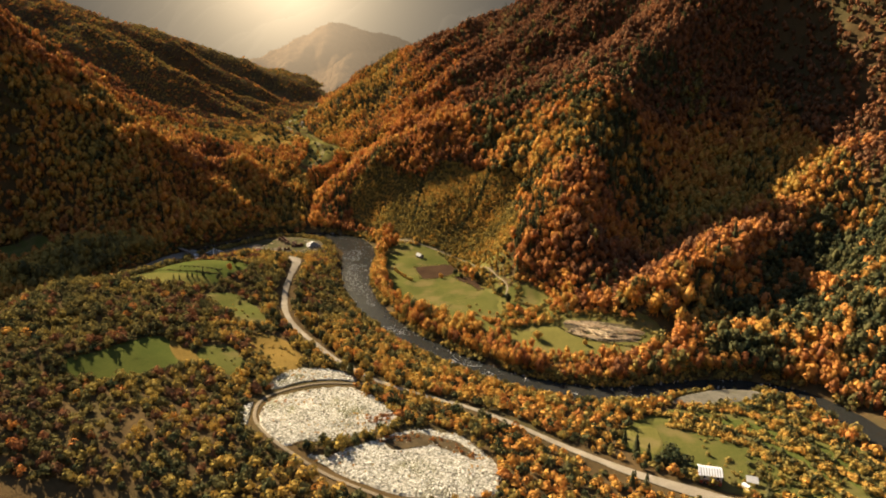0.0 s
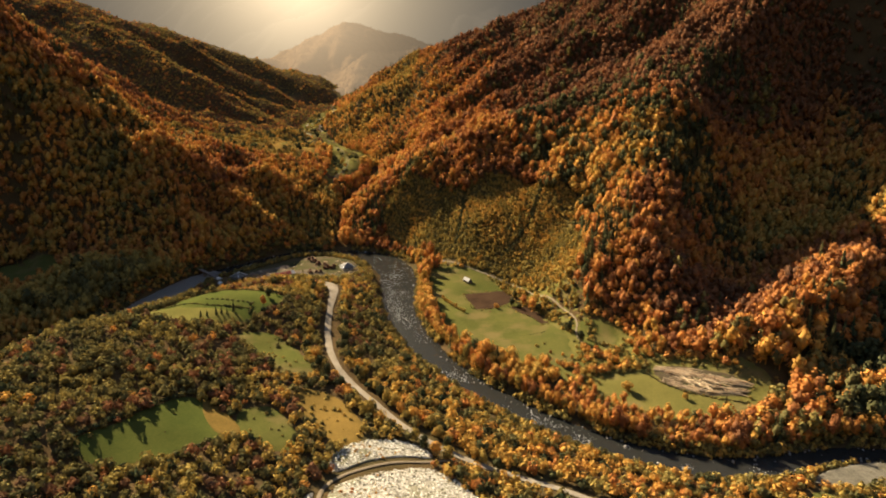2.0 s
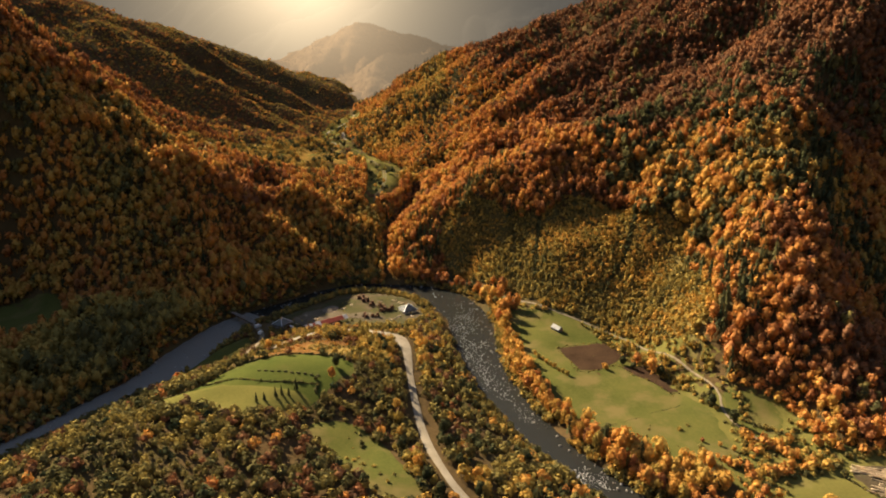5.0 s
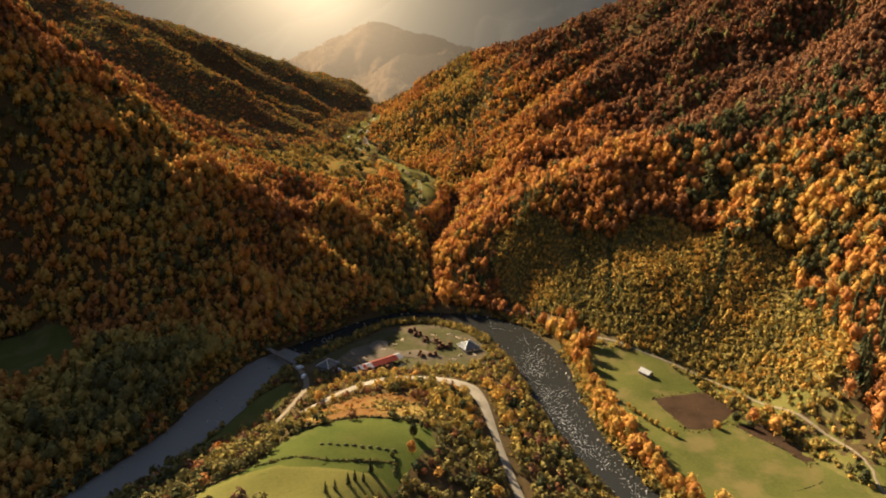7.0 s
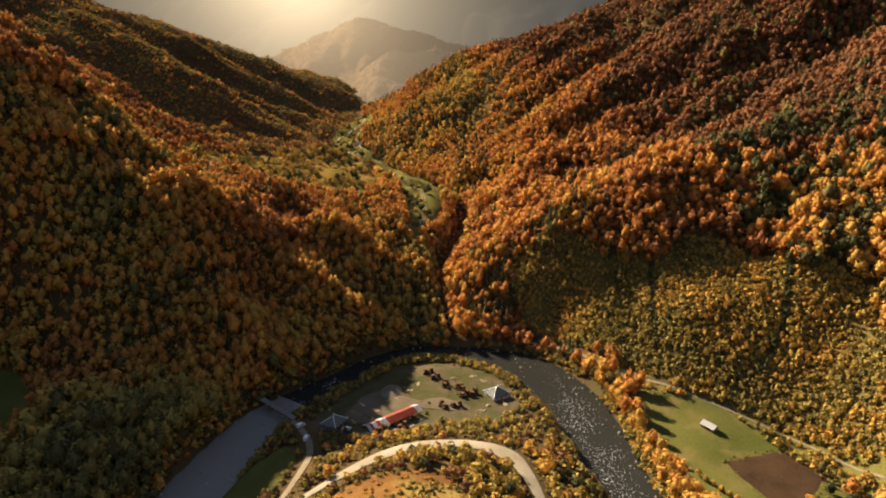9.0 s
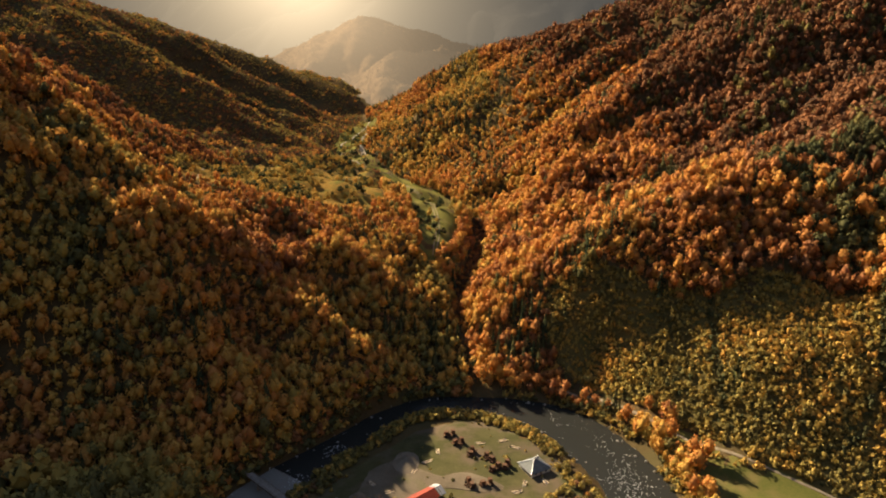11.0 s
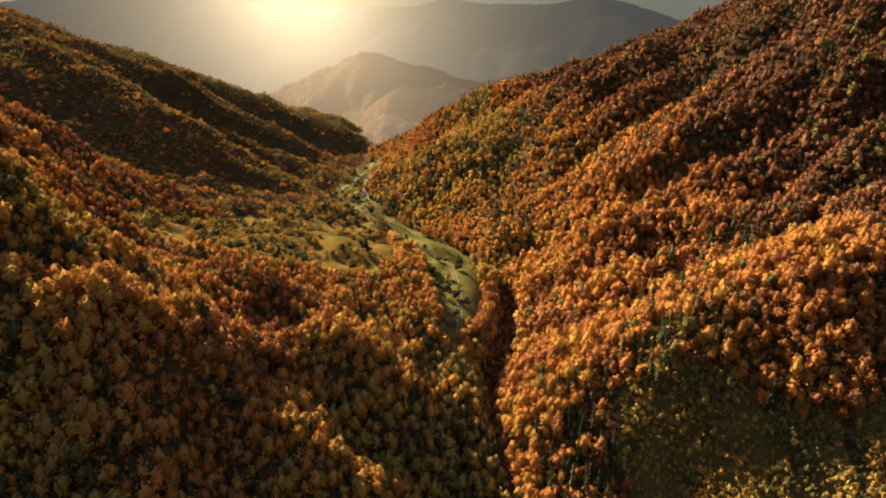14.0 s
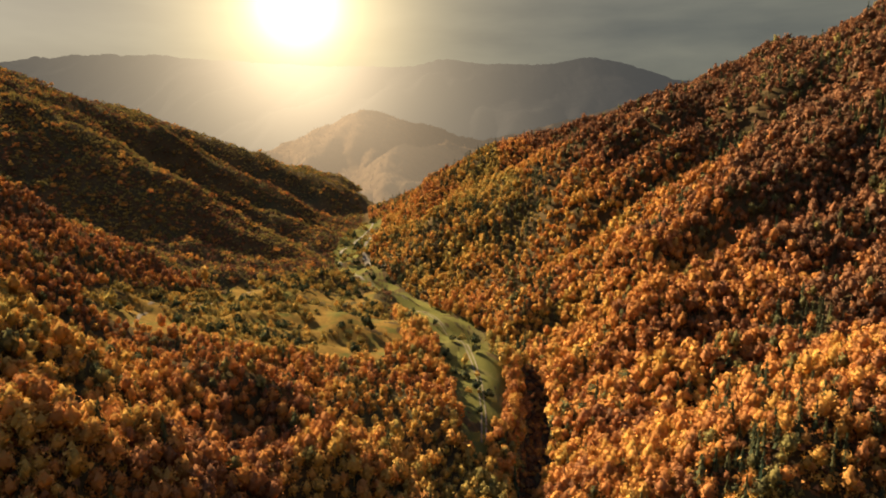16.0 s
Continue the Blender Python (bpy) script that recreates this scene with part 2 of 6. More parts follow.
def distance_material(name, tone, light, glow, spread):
    """Far hills of the backdrop: haze, and glow towards the sky's bright spot, painted as emission."""
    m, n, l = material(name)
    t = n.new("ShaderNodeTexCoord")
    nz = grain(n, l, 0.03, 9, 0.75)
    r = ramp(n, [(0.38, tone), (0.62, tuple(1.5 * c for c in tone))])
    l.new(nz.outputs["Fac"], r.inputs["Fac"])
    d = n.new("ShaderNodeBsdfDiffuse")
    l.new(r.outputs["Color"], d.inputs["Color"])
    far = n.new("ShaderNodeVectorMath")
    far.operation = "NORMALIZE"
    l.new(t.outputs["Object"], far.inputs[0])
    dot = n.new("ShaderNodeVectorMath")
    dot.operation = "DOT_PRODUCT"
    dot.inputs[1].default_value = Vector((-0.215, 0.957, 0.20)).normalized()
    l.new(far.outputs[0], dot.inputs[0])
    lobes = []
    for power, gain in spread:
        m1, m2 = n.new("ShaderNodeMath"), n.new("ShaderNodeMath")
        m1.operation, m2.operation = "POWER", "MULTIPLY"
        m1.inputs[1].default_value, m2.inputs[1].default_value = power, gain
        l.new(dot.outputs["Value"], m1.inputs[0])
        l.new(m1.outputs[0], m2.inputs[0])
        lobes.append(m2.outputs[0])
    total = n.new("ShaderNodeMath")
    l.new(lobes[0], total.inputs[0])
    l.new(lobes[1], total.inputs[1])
    # haze tone and glow lobes are emitted by the hills themselves
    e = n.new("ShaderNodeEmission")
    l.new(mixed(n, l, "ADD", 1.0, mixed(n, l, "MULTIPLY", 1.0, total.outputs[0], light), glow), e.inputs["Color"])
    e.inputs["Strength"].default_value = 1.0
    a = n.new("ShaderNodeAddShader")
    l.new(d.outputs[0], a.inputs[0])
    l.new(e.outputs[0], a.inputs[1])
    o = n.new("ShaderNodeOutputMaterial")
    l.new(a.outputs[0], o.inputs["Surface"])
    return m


range_mat = distance_material("far_range_haze_glow", (0.007, 0.0065, 0.006), (0.66, 0.50, 0.30), (0.019, 0.019, 0.018), ((220.0, 0.44), (42.0, 0.25)))
head_mat = distance_material("valley_head_haze_glow", (0.060, 0.038, 0.020), (0.27, 0.190, 0.108), (0.022, 0.018, 0.013), ((170.0, 0.62), (38.0, 0.20)))

# ---- the lie of the land: water lines, foot lines and crest lines (x, y, height) ----
RIVER = [(-700, 285, 26), (-520, 305, 26), (-420, 335, 26), (-350, 375, 26), (-310, 425, 26), (-287, 470, 26), (-273, 503, 26), (-267, 537, 32), (-255, 582, 28), (-243, 604, 24), (-222, 630, 18),
         (-196, 662, 18), (-173, 673, 18), (-148, 671, 20), (-124, 665, 28), (-99, 645, 40), (-84, 612, 34), (-80, 580, 33), (-77, 522, 26), (-60, 462, 22), (-34, 410, 20)]
RIVER += [(-6, 378, 18), (25, 347, 18), (60, 328, 18), (95, 320, 18), (125, 327, 16), (160, 336, 12.5), (195, 326, 14), (209, 300, 18), (217, 268, 17), (222, 230, 17), (215, 150, 18), (190, 50, 20), (160, -100, 22), (150, -400, 24)]
STREAM = [(-150, 682, 3), (-152, 712, 8), (-156, 745, 16), (-158, 780, 24), (-148, 820, 31), (-138, 860, 36), (-131, 905, 40), (-130, 950, 43), (-150, 1000, 46), (-200, 1050, 48), (-250, 1150, 56), (-280, 1300, 66), (-287, 1400, 74),
          (-300, 1550, 86), (-320, 1750, 100), (-340, 2000, 120), (-500, 2400, 160)]
LINES = []


def crease(*points):
    """A ridge, shelf or valley line of the ground, through places (x, y, height)."""
    LINES.append(list(points))


# valley floor east of the river, and the foot of the slope above it
crease((-50, 600, 4), (-30, 560, 4), (-28, 503, 4), (0, 455, 4), (30, 420, 4), (60, 395, 4), (90, 385, 4), (130, 355, 4))
crease((-92, 688, 6), (-75, 660, 7), (-20, 592, 7), (20, 572, 8), (45, 500, 8), (75, 455, 8), (105, 410, 8), (150, 368, 8), (200, 345, 6), (240, 320, 6), (250, 240, 6), (250, 100, 6), (230, -100, 6))
# the yard inside the bend, the road shelf, the upper terrace
crease((-232, 578, 5), (-205, 600, 5), (-165, 640, 5), (-130, 630, 5), (-105, 600, 5))
crease((-225, 555, 5), (-175, 570, 5), (-130, 580, 5), (-108, 570, 6))
crease((-225, 500, 9), (-200, 530, 15), (-170, 537, 19), (-143, 528, 19), (-128, 510, 19), (-120, 480, 19), (-112, 430, 21), (-91, 356, 22), (-60, 320, 21), (-10, 285, 14), (60, 255, 7), (110, 235, 5), (150, 200, 5))
crease((-203, 470, 30), (-170, 480, 28), (-155, 449, 31), (-140, 475, 27))
crease((-195, 424, 36), (-200, 405, 37), (-165, 405, 31), (-136, 397, 23), (-145, 450, 29))
crease((-255, 440, 20), (-240, 365, 44), (-222, 306, 46), (-240, 240, 46), (-240, 100, 48))
crease((-166, 302, 37), (-145, 317, 34), (-120, 330, 28), (-95, 290, 25), (-85, 240, 26), (-100, 150, 30), (-100, 0, 34), (-100, -300, 40))
crease((-60, 250, 24), (-25, 241, 21), (-5, 270, 16), (20, 228, 14), (10, 190, 18), (60, 180, 10), (60, 50, 8))
# spur above the clear-cut, up to the shoulder
crease((-138, 716, 14), (-132, 738, 30), (-120, 744, 41), (-90, 732, 62), (-66, 724, 83), (-34, 729, 96), (-4, 731, 108), (16, 743, 117), (74, 722, 128), (140, 698, 156), (233, 739, 182), (300, 800, 250))
crease((-75, 690, 20), (-26, 668, 46), (-5, 638, 46), (40, 661, 64), (57, 624, 66), (72, 592, 54), (60, 515, 40))
# lit spur beside the dark bowl
crease((103, 440, 16), (112, 480, 42), (120, 530, 68), (130, 545, 78), (152, 610, 112), (166, 640, 136), (165, 656, 150), (140, 698, 156))
# floor of the bowl
crease((118, 436, 10), (146, 478, 15), (178, 545, 26), (228, 610, 46), (295, 690, 88), (370, 770, 150))
# shaded hollow south of the low ridge
crease((138, 388, 7), (165, 394, 8), (190, 404, 10), (225, 428, 14), (270, 468, 22), (330, 505, 46))
# low ridge on the far side of the bowl
crease((108, 418, 12), (131, 413, 21), (150, 416, 28), (166, 424, 34), (195, 436, 44), (240, 478, 51), (280, 520, 56), (315, 552, 76), (400, 590, 120), (520, 620, 220), (640, 640, 320))
crease((160, 372, 9), (181, 366, 11), (200, 358, 14), (216, 378, 14), (235, 400, 15), (265, 420, 22), (340, 440, 60))
crease((208, 345, 7), (226, 352, 14), (240, 330, 12))
# meadow up the side valley
crease((-168, 774, 36), (-163, 820, 47), (-160, 870, 50), (-160, 925, 53), (-180, 1000, 56), (-217, 1062, 61), (-255, 1130, 64))
# gullied flank of the eastern mountain
crease((-120, 848, 42), (-84, 853, 64), (-66, 857, 78), (-39, 834, 84), (12, 840, 102), (57, 828, 120), (80, 812, 131), (125, 830, 158), (176, 865, 176), (250, 860, 225))
crease((-128, 770, 44), (-101, 780, 58), (-64, 775, 80), (-17, 795, 92), (40, 780, 112), (90, 765, 138), (130, 768, 148))
crease((-125, 812, 38), (-100, 816, 46), (-66, 815, 60), (-30, 815, 74), (15, 816, 88), (50, 805, 106))
crease((-112, 880, 46), (-84, 876, 56), (-55, 872, 70), (-10, 868, 86), (45, 872, 116), (90, 866, 140))
crease((-60, 888, 80), (-5, 894, 103), (60, 905, 150), (125, 898, 172), (182, 886, 186))
crease((-112, 945, 49), (-70, 944, 76), (-20, 948, 110), (20, 955, 148))
crease((-105, 975, 60), (-44, 962, 108), (-25, 990, 120), (24, 960, 152), (60, 975, 166))
crease((-112, 920, 50), (-84, 925, 68), (-46, 930, 96), (-4, 925, 122), (70, 932, 170), (130, 960, 215))
crease((-128, 1008, 72), (-107, 1034, 80), (-95, 1040, 88), (-81, 1054, 102), (-25, 1067, 150), (47, 1006, 178), (44, 1035, 172), (40, 1110, 205), (90, 1105, 236), (150, 1095, 268), (200, 1090, 296))
crease((-225, 1190, 78), (-198, 1225, 108), (-172, 1250, 130), (-140, 1260, 148), (-108, 1260, 164), (-76, 1240, 178), (-46, 1225, 192), (-8, 1210, 210), (60, 1180, 236), (130, 1150, 262))
crease((-262, 1310, 78), (-240, 1330, 88), (-206, 1345, 98), (-176, 1350, 112), (-126, 1365, 140), (-70, 1375, 172), (0, 1370, 204), (70, 1350, 236))
crease((-272, 1440, 82), (-256, 1478, 98), (-231, 1495, 123), (-197, 1500, 147), (-163, 1502, 167), (-120, 1506, 195), (-78, 1510, 219), (-35, 1514, 230), (7, 1515, 234), (50, 1514, 244), (92, 1505, 260), (140, 1480, 276), (185, 1430, 294), (225, 1370, 310), (262, 1330, 324))
crease((-270, 1620, 100), (-180, 1640, 120), (-60, 1660, 160), (60, 1680, 200), (200, 1700, 250))
crease((200, 1090, 296), (240, 1150, 322), (300, 1000, 330), (420, 900, 360), (520, 750, 390), (640, 640, 330), (680, 350, 330), (720, 100, 300), (720, -300, 300))
crease((262, 1330, 322), (290, 1250, 326), (420, 1500, 340), (700, 1700, 400), (1200, 1800, 480))
# wooded flat and meadow west of the river
crease((-300, 530, 6), (-340, 525, 7), (-283, 556, 12), (-320, 470, 6), (-400, 400, 6), (-520, 350, 8))
crease((-405, 605, 4), (-470, 560, 5), (-380, 560, 5), (-560, 480, 8))
crease((-266, 604, 8), (-290, 582, 10), (-340, 584, 10), (-430, 632, 12), (-560, 600, 20))
# big shaded spur and its top
crease((-145, 760, 26), (-190, 739, 29), (-207, 758, 46), (-252, 779, 76), (-302, 815, 84), (-352, 800, 90))
crease((-180, 748, 30), (-194, 751, 40), (-222, 757, 57), (-248, 755, 71), (-272, 746, 76), (-295, 724, 88), (-312, 690, 88), (-335, 722, 100), (-362, 756, 118), (-390, 738, 124), (-416, 700, 142), (-520, 660, 200), (-650, 600, 260), (-900, 560, 330))
crease((-200, 674, 14), (-214, 674, 32), (-234, 681, 45), (-249, 688, 53), (-272, 697, 64), (-298, 694, 86))
crease((-197, 700, 14), (-214, 708, 24), (-236, 718, 38), (-262, 722, 52))
crease((-196, 724, 30), (-204, 716, 36), (-226, 738, 46))
crease((-190, 772, 34), (-212, 780, 46), (-240, 779, 58), (-262, 774, 66), (-290, 768, 76))
crease((-232, 640, 8), (-246, 642, 20), (-271, 628, 32), (-290, 640, 48), (-300, 664, 68), (-312, 690, 88))
crease((-256, 660, 22), (-275, 668, 38), (-288, 676, 52))
crease((-300, 616, 14), (-320, 620, 20), (-350, 650, 52), (-420, 660, 96))
# open saddle behind it, and the western spurs beyond
crease((-200, 850, 56), (-250, 880, 68), (-312, 936, 82), (-370, 875, 92), (-297, 960, 76), (-250, 1000, 60))
crease((-395, 948, 98), (-429, 936, 126), (-468, 924, 160), (-508, 911, 182), (-640, 860, 255), (-850, 800, 330))
crease((-340, 985, 78), (-375, 1005, 86), (-480, 1060, 118), (-600, 1080, 165), (-800, 1050, 230))
crease((-318, 1288, 66), (-383, 1279, 86), (-432, 1272, 118), (-500, 1262, 168), (-576, 1250, 209), (-665, 1236, 242), (-900, 1210, 330))
crease((-325, 1335, 72), (-450, 1328, 86), (-560, 1310, 120))
crease((-311, 1389, 77), (-366, 1382, 97), (-445, 1372, 124), (-520, 1363, 158), (-600, 1350, 200))
crease((-340, 1430, 78), (-450, 1420, 92), (-560, 1400, 128))
crease((-325, 1480, 84), (-410, 1469, 124), (-490, 1460, 172), (-581, 1449, 228), (-640, 1442, 248), (-783, 1426, 290), (-1000, 1400, 350))
crease((-340, 1570, 90), (-480, 1560, 110), (-620, 1540, 155))
crease((-290, 1700, 105), (-403, 1693, 160), (-503, 1684, 184), (-632, 1673, 226), (-744, 1663, 262), (-950, 1640, 310))
# hills at the head of the valley
crease((-250, 1850, 92), (-278, 1850, 100), (-324, 1850, 127), (-382, 1850, 147), (-452, 1850, 156), (-560, 1850, 172))
crease((-270, 1760, 96), (-360, 1770, 108), (-480, 1770, 140))
crease((-150, 1800, 120), (-60, 1900, 130), (60, 2050, 140), (100, 2300, 150))
crease((-560, 1850, 172), (-760, 1900, 220), (-1000, 2000, 260))


def along(line, step):
    """Points at even steps along a line of any number of columns."""
    out = []
    for a, b in zip(line, line[1:]):
        n = max(1, int(math.hypot(b[0] - a[0], b[1] - a[1]) / step))
        out += [[p + (q - p) * k / n for p, q in zip(a, b)] for k in range(n)]
    return out + [list(line[-1])]


def smooth(line, rounds=2):
    """Cuts a line's corners (Chaikin)."""
    for _ in range(rounds):
        fine = [line[0]]
        for a, b in zip(line, line[1:]):
            fine += [[p * 0.75 + q * 0.25 for p, q in zip(a, b)], [p * 0.25 + q * 0.75 for p, q in zip(a, b)]]
        line = fine + [line[-1]]
    return line


RIVER = smooth(RIVER)
STREAM = smooth(STREAM)


def near_line(x, y, line):
    """Distance to a line, and the third column there."""
    best, value = np.full(x.shape, 1e9), np.zeros(x.shape)
    for a, b in zip(line, line[1:]):
        ux, uy = b[0] - a[0], b[1] - a[1]
        k = np.clip(((x - a[0]) * ux + (y - a[1]) * uy) / (ux * ux + uy * uy + 1e-9), 0, 1)
        d = np.hypot(x - a[0] - k * ux, y - a[1] - k * uy)
        hit = d < best
        best, value = np.where(hit, d, best), np.where(hit, a[2] + (b[2] - a[2]) * k, value)
    return best, value


def lattice(ix, iy, seed):
    n = (ix * 374761393 + iy * 668265263 + seed * 974634777) & 0x7FFFFFFF
    n = ((n ^ (n >> 13)) * 1274126177) & 0x7FFFFFFF
    return ((n ^ (n >> 16)) & 0xFFFF) / 65535.0


def value_noise(x, y, scale, seed=0):
    """Smooth noise from 0 to 1."""
    x, y = x / scale + 5000.0, y / scale + 5000.0
    ix, iy = np.floor(x).astype(np.int64), np.floor(y).astype(np.int64)
    u, v = x - ix, y - iy
    u, v = u * u * (3 - 2 * u), v * v * (3 - 2 * v)
    a, b = lattice(ix, iy, seed), lattice(ix + 1, iy, seed)
    c, d = lattice(ix, iy + 1, seed), lattice(ix + 1, iy + 1, seed)
    return a + (b - a) * u + (c - a) * v + (a - b - c + d) * u * v


# gullies cut into the slopes (x, y, depth)
GULLIES = [[(-123, 875, 4), (-100, 880, 10), (-78, 879, 11), (-52, 875, 12), (-26, 862, 11), (-6, 845, 8), (32, 838, 3)],
           [(-116, 1054, 6), (-76, 1062, 11), (-32, 1068, 13), (20, 1077, 12), (71, 1083, 10), (130, 1060, 6)],
           [(-113, 986, 5), (-78, 973, 9), (-50, 940, 11), (-4, 946, 10), (43, 936, 9), (98, 931, 6)],
           [(-110, 1150, 6), (-60, 1150, 11), (0, 1140, 11), (60, 1130, 9)],
           [(-228, 800, 5), (-250, 783, 8), (-275, 775, 7)],
           [(-335, 715, 6), (-318, 724, 10), (-300, 712, 9), (-286, 700, 8), (-270, 676, 8)],
           [(-255, 735, 5), (-235, 725, 8), (-218, 706, 8)]]


def fit_land():
    knots = [(x, y, 1.0) for x, y, w in along(RIVER, 28)] + along(STREAM, 30)
    for line in LINES:
        knots += along(line, 30)
    knots += [(x, y, 330.0) for x in (-3500, 3500) for y in (-2500, 0, 2500, 4800)] + [(0, 4800, 400.0), (-1500, 3600, 420.0), (1500, 3600, 480.0), (0, -2500, 60.0), (-1500, -600, 260.0), (1500, -600, 360.0), (-1400, 1500, 380.0), (1500, 1000, 520.0)]
    k = np.array(knots)
    r = np.hypot(k[:, None, 0] - k[None, :, 0], k[:, None, 1] - k[None, :, 1])
    a = -np.sqrt(r * r + 64.0) + np.eye(len(k)) * 3.0
    a = np.block([[a, np.ones((len(k), 1))], [np.ones((1, len(k))), np.zeros((1, 1))]])
    w = np.linalg.solve(a, np.append(k[:, 2], 0.0))
    return k[:, 0], k[:, 1], w


KX, KY, KW = fit_land()


def land(x, y):
    """Height of the ground at arrays of places."""
    x, y = np.atleast_1d(np.asarray(x, float)), np.atleast_1d(np.asarray(y, float))
    shape, x, y = x.shape, x.ravel(), y.ravel()
    z = np.empty(x.shape)
    for i in range(0, len(x), 20000):
        dx, dy = x[i:i + 20000, None] - KX, y[i:i + 20000, None] - KY
        z[i:i + 20000] = -np.sqrt(dx * dx + dy * dy + 64.0) @ KW[:-1] + KW[-1]
    steep = np.clip((z - 14) / 60, 0, 1)
    z += steep * ((value_noise(x, y, 46, 1) - 0.5) * 14 + (value_noise(x, y, 20, 2) - 0.5) * 9)
    # spurs and gullies that run down the eastern flank
    flank = steep * np.clip((y - 735) / 60, 0, 1) * np.clip((x + 120) / 60, 0, 1)
    z += flank * ((value_noise(x * 0.30 + 0.05 * y, y - 0.35 * x, 58, 6) - 0.5) * np.where(y > 960, 26, 16) + (value_noise(x * 0.45, y - 0.35 * x, 27, 7) - 0.5) * 18)
    for line in GULLIES:
        d, w = near_line(x, y, line)
        z -= w * np.exp(-(d / 15.0) ** 2)
    # hollows of the western spur
    west = steep * np.clip((y - 640) / 40, 0, 1) * np.clip((800 - y) / 40, 0, 1) * np.clip((-150 - x) / 60, 0, 1)
    z += west * ((value_noise(x * 0.8 + 0.4 * y, y * 0.8 - 0.4 * x, 36, 8) - 0.5) * 18 + (value_noise(x, y, 17, 9) - 0.5) * 10)
    z += (value_noise(x, y, 30, 3) - 0.5) * 1.2
    far = np.clip((np.hypot(x, y - 800) - 1100) / 900, 0, 1)
    z += far * (value_noise(x, y, 260, 4) - 0.5) * 60
    behind = np.clip((y - 1880) / 260, 0, 1)
    z = z * (1 - behind) + np.minimum(z, 110) * behind
    # the gorge beside the valley meadow
    d, w = near_line(x, y, [(-157, 780, 1), (-140, 845, 1), (-132, 890, 1), (-131, 925, 0)])
    z -= 5.0 * np.clip((11 - d) / 8, 0, 1) * w
    d, w = near_line(x, y, RIVER)
    edge = d - w / 2
    t = np.clip((edge + 4) / 8, 0, 1)
    t = t * t * (3 - 2 * t)
    z = -1.6 + (np.maximum(z, 1.5 + 0.02 * np.clip(edge, 0, 60)) + 1.6) * t
    return z.reshape(shape)


# ---- helpers for meshes ----
def mesh_object(name, verts, faces, mat, parent=None, shade=False):
    """One mesh object from arrays; faces all have the same number of corners."""
    me = bpy.data.meshes.new(name)
    verts, faces = np.asarray(verts, np.float32), np.asarray(faces, np.int32)
    k = faces.shape[1]
    me.vertices.add(len(verts))
    me.vertices.foreach_set("co", verts.ravel())
    me.loops.add(faces.size)
    me.loops.foreach_set("vertex_index", faces.ravel())
    me.polygons.add(len(faces))
    me.polygons.foreach_set("loop_start", np.arange(0, faces.size, k, dtype=np.int32))
    me.polygons.foreach_set("loop_total", np.full(len(faces), k, dtype=np.int32))
    if shade:
        me.polygons.foreach_set("use_smooth", np.ones(len(faces), dtype=bool))
    me.update(calc_edges=True)
    me.materials.append(mat)
    ob = new(name, me)
    ob.parent = parent
    return ob


def inside(x, y, poly):
    hit = np.zeros(np.shape(x), bool)
    for (ax, ay), (bx, by) in zip(poly, poly[1:] + poly[:1]):
        cross = ((ay > y) != (by > y)) & (x < (bx - ax) * (y - ay) / ((by - ay) or 1e-9) + ax)
        hit ^= cross
    return hit


def closed(poly, rounds=2):
    for _ in range(rounds):
        fine = []
        for a, b in zip(poly, poly[1:] + poly[:1]):
            fine += [(a[0] * 0.75 + b[0] * 0.25, a[1] * 0.75 + b[1] * 0.25), (a[0] * 0.25 + b[0] * 0.75, a[1] * 0.25 + b[1] * 0.75)]
        poly = fine
    return poly


# ---- the ground, one sheet to the horizon ----
def steps(lo, hi, fine, far_lo, far_hi, grow=1.22):
    out = list(np.arange(lo, hi + 0.1, fine))
    s, v = fine, out[-1]
    while v < far_hi:
        s *= grow
        v += min(s, 160)
        out.append(v)
    s, v = fine, out[0]
    while v > far_lo:
        s *= grow
        v -= min(s, 160)
        out.insert(0, v)
    return np.array(out)


gx, gy = np.meshgrid(steps(-450, 330, 4.6, -4200, 4200, 1.09), steps(195, 1090, 4.6, -1800, 4600, 1.08))
gz = land(gx, gy)
rows_n, cols_n = gx.shape
idx = np.arange(rows_n * cols_n).reshape(rows_n, cols_n)
quads = np.stack([idx[:-1, :-1], idx[:-1, 1:], idx[1:, 1:], idx[1:, :-1]], -1).reshape(-1, 4)
ground = mesh_object("ground", np.stack([gx, gy, gz], -1).reshape(-1, 3), quads, soil_mat, shade=True)
tagged(ground, "brown leaf-littered valley and mountain ground", "ground", kind="structure")


def ribbon(name, line, mat, lift=0.35, step=5.0, level=None, extra=0.0, across=4, wobble=0.0):
    """A strip along a line of (x, y, width), draped on the ground or laid level."""
    pts = np.array(along(smooth(line), step))
    tx, ty = np.gradient(pts[:, 0]), np.gradient(pts[:, 1])
    s = np.hypot(tx, ty) + 1e-9
    nx, ny = -ty / s, tx / s
    k = np.linspace(-0.5, 0.5, across + 1)
    width = pts[:, 2] + extra
    left = width * (1 + wobble * (value_noise(pts[:, 0], pts[:, 1], 9, 21) - 0.5))
    x = pts[:, 0, None] + nx[:, None] * k * left[:, None]
    y = pts[:, 1, None] + ny[:, None] * k * left[:, None]
    z = np.full(x.shape, level) if level is not None else land(x, y) + lift - 0.5 * np.abs(k) ** 3 * 4 * lift
    i = np.arange(x.size).reshape(x.shape)
    f = np.stack([i[:-1, :-1], i[1:, :-1], i[1:, 1:], i[:-1, 1:]], -1).reshape(-1, 4)
    return mesh_object(name, np.stack([x, y, z], -1).reshape(-1, 3), f, mat, shade=True)


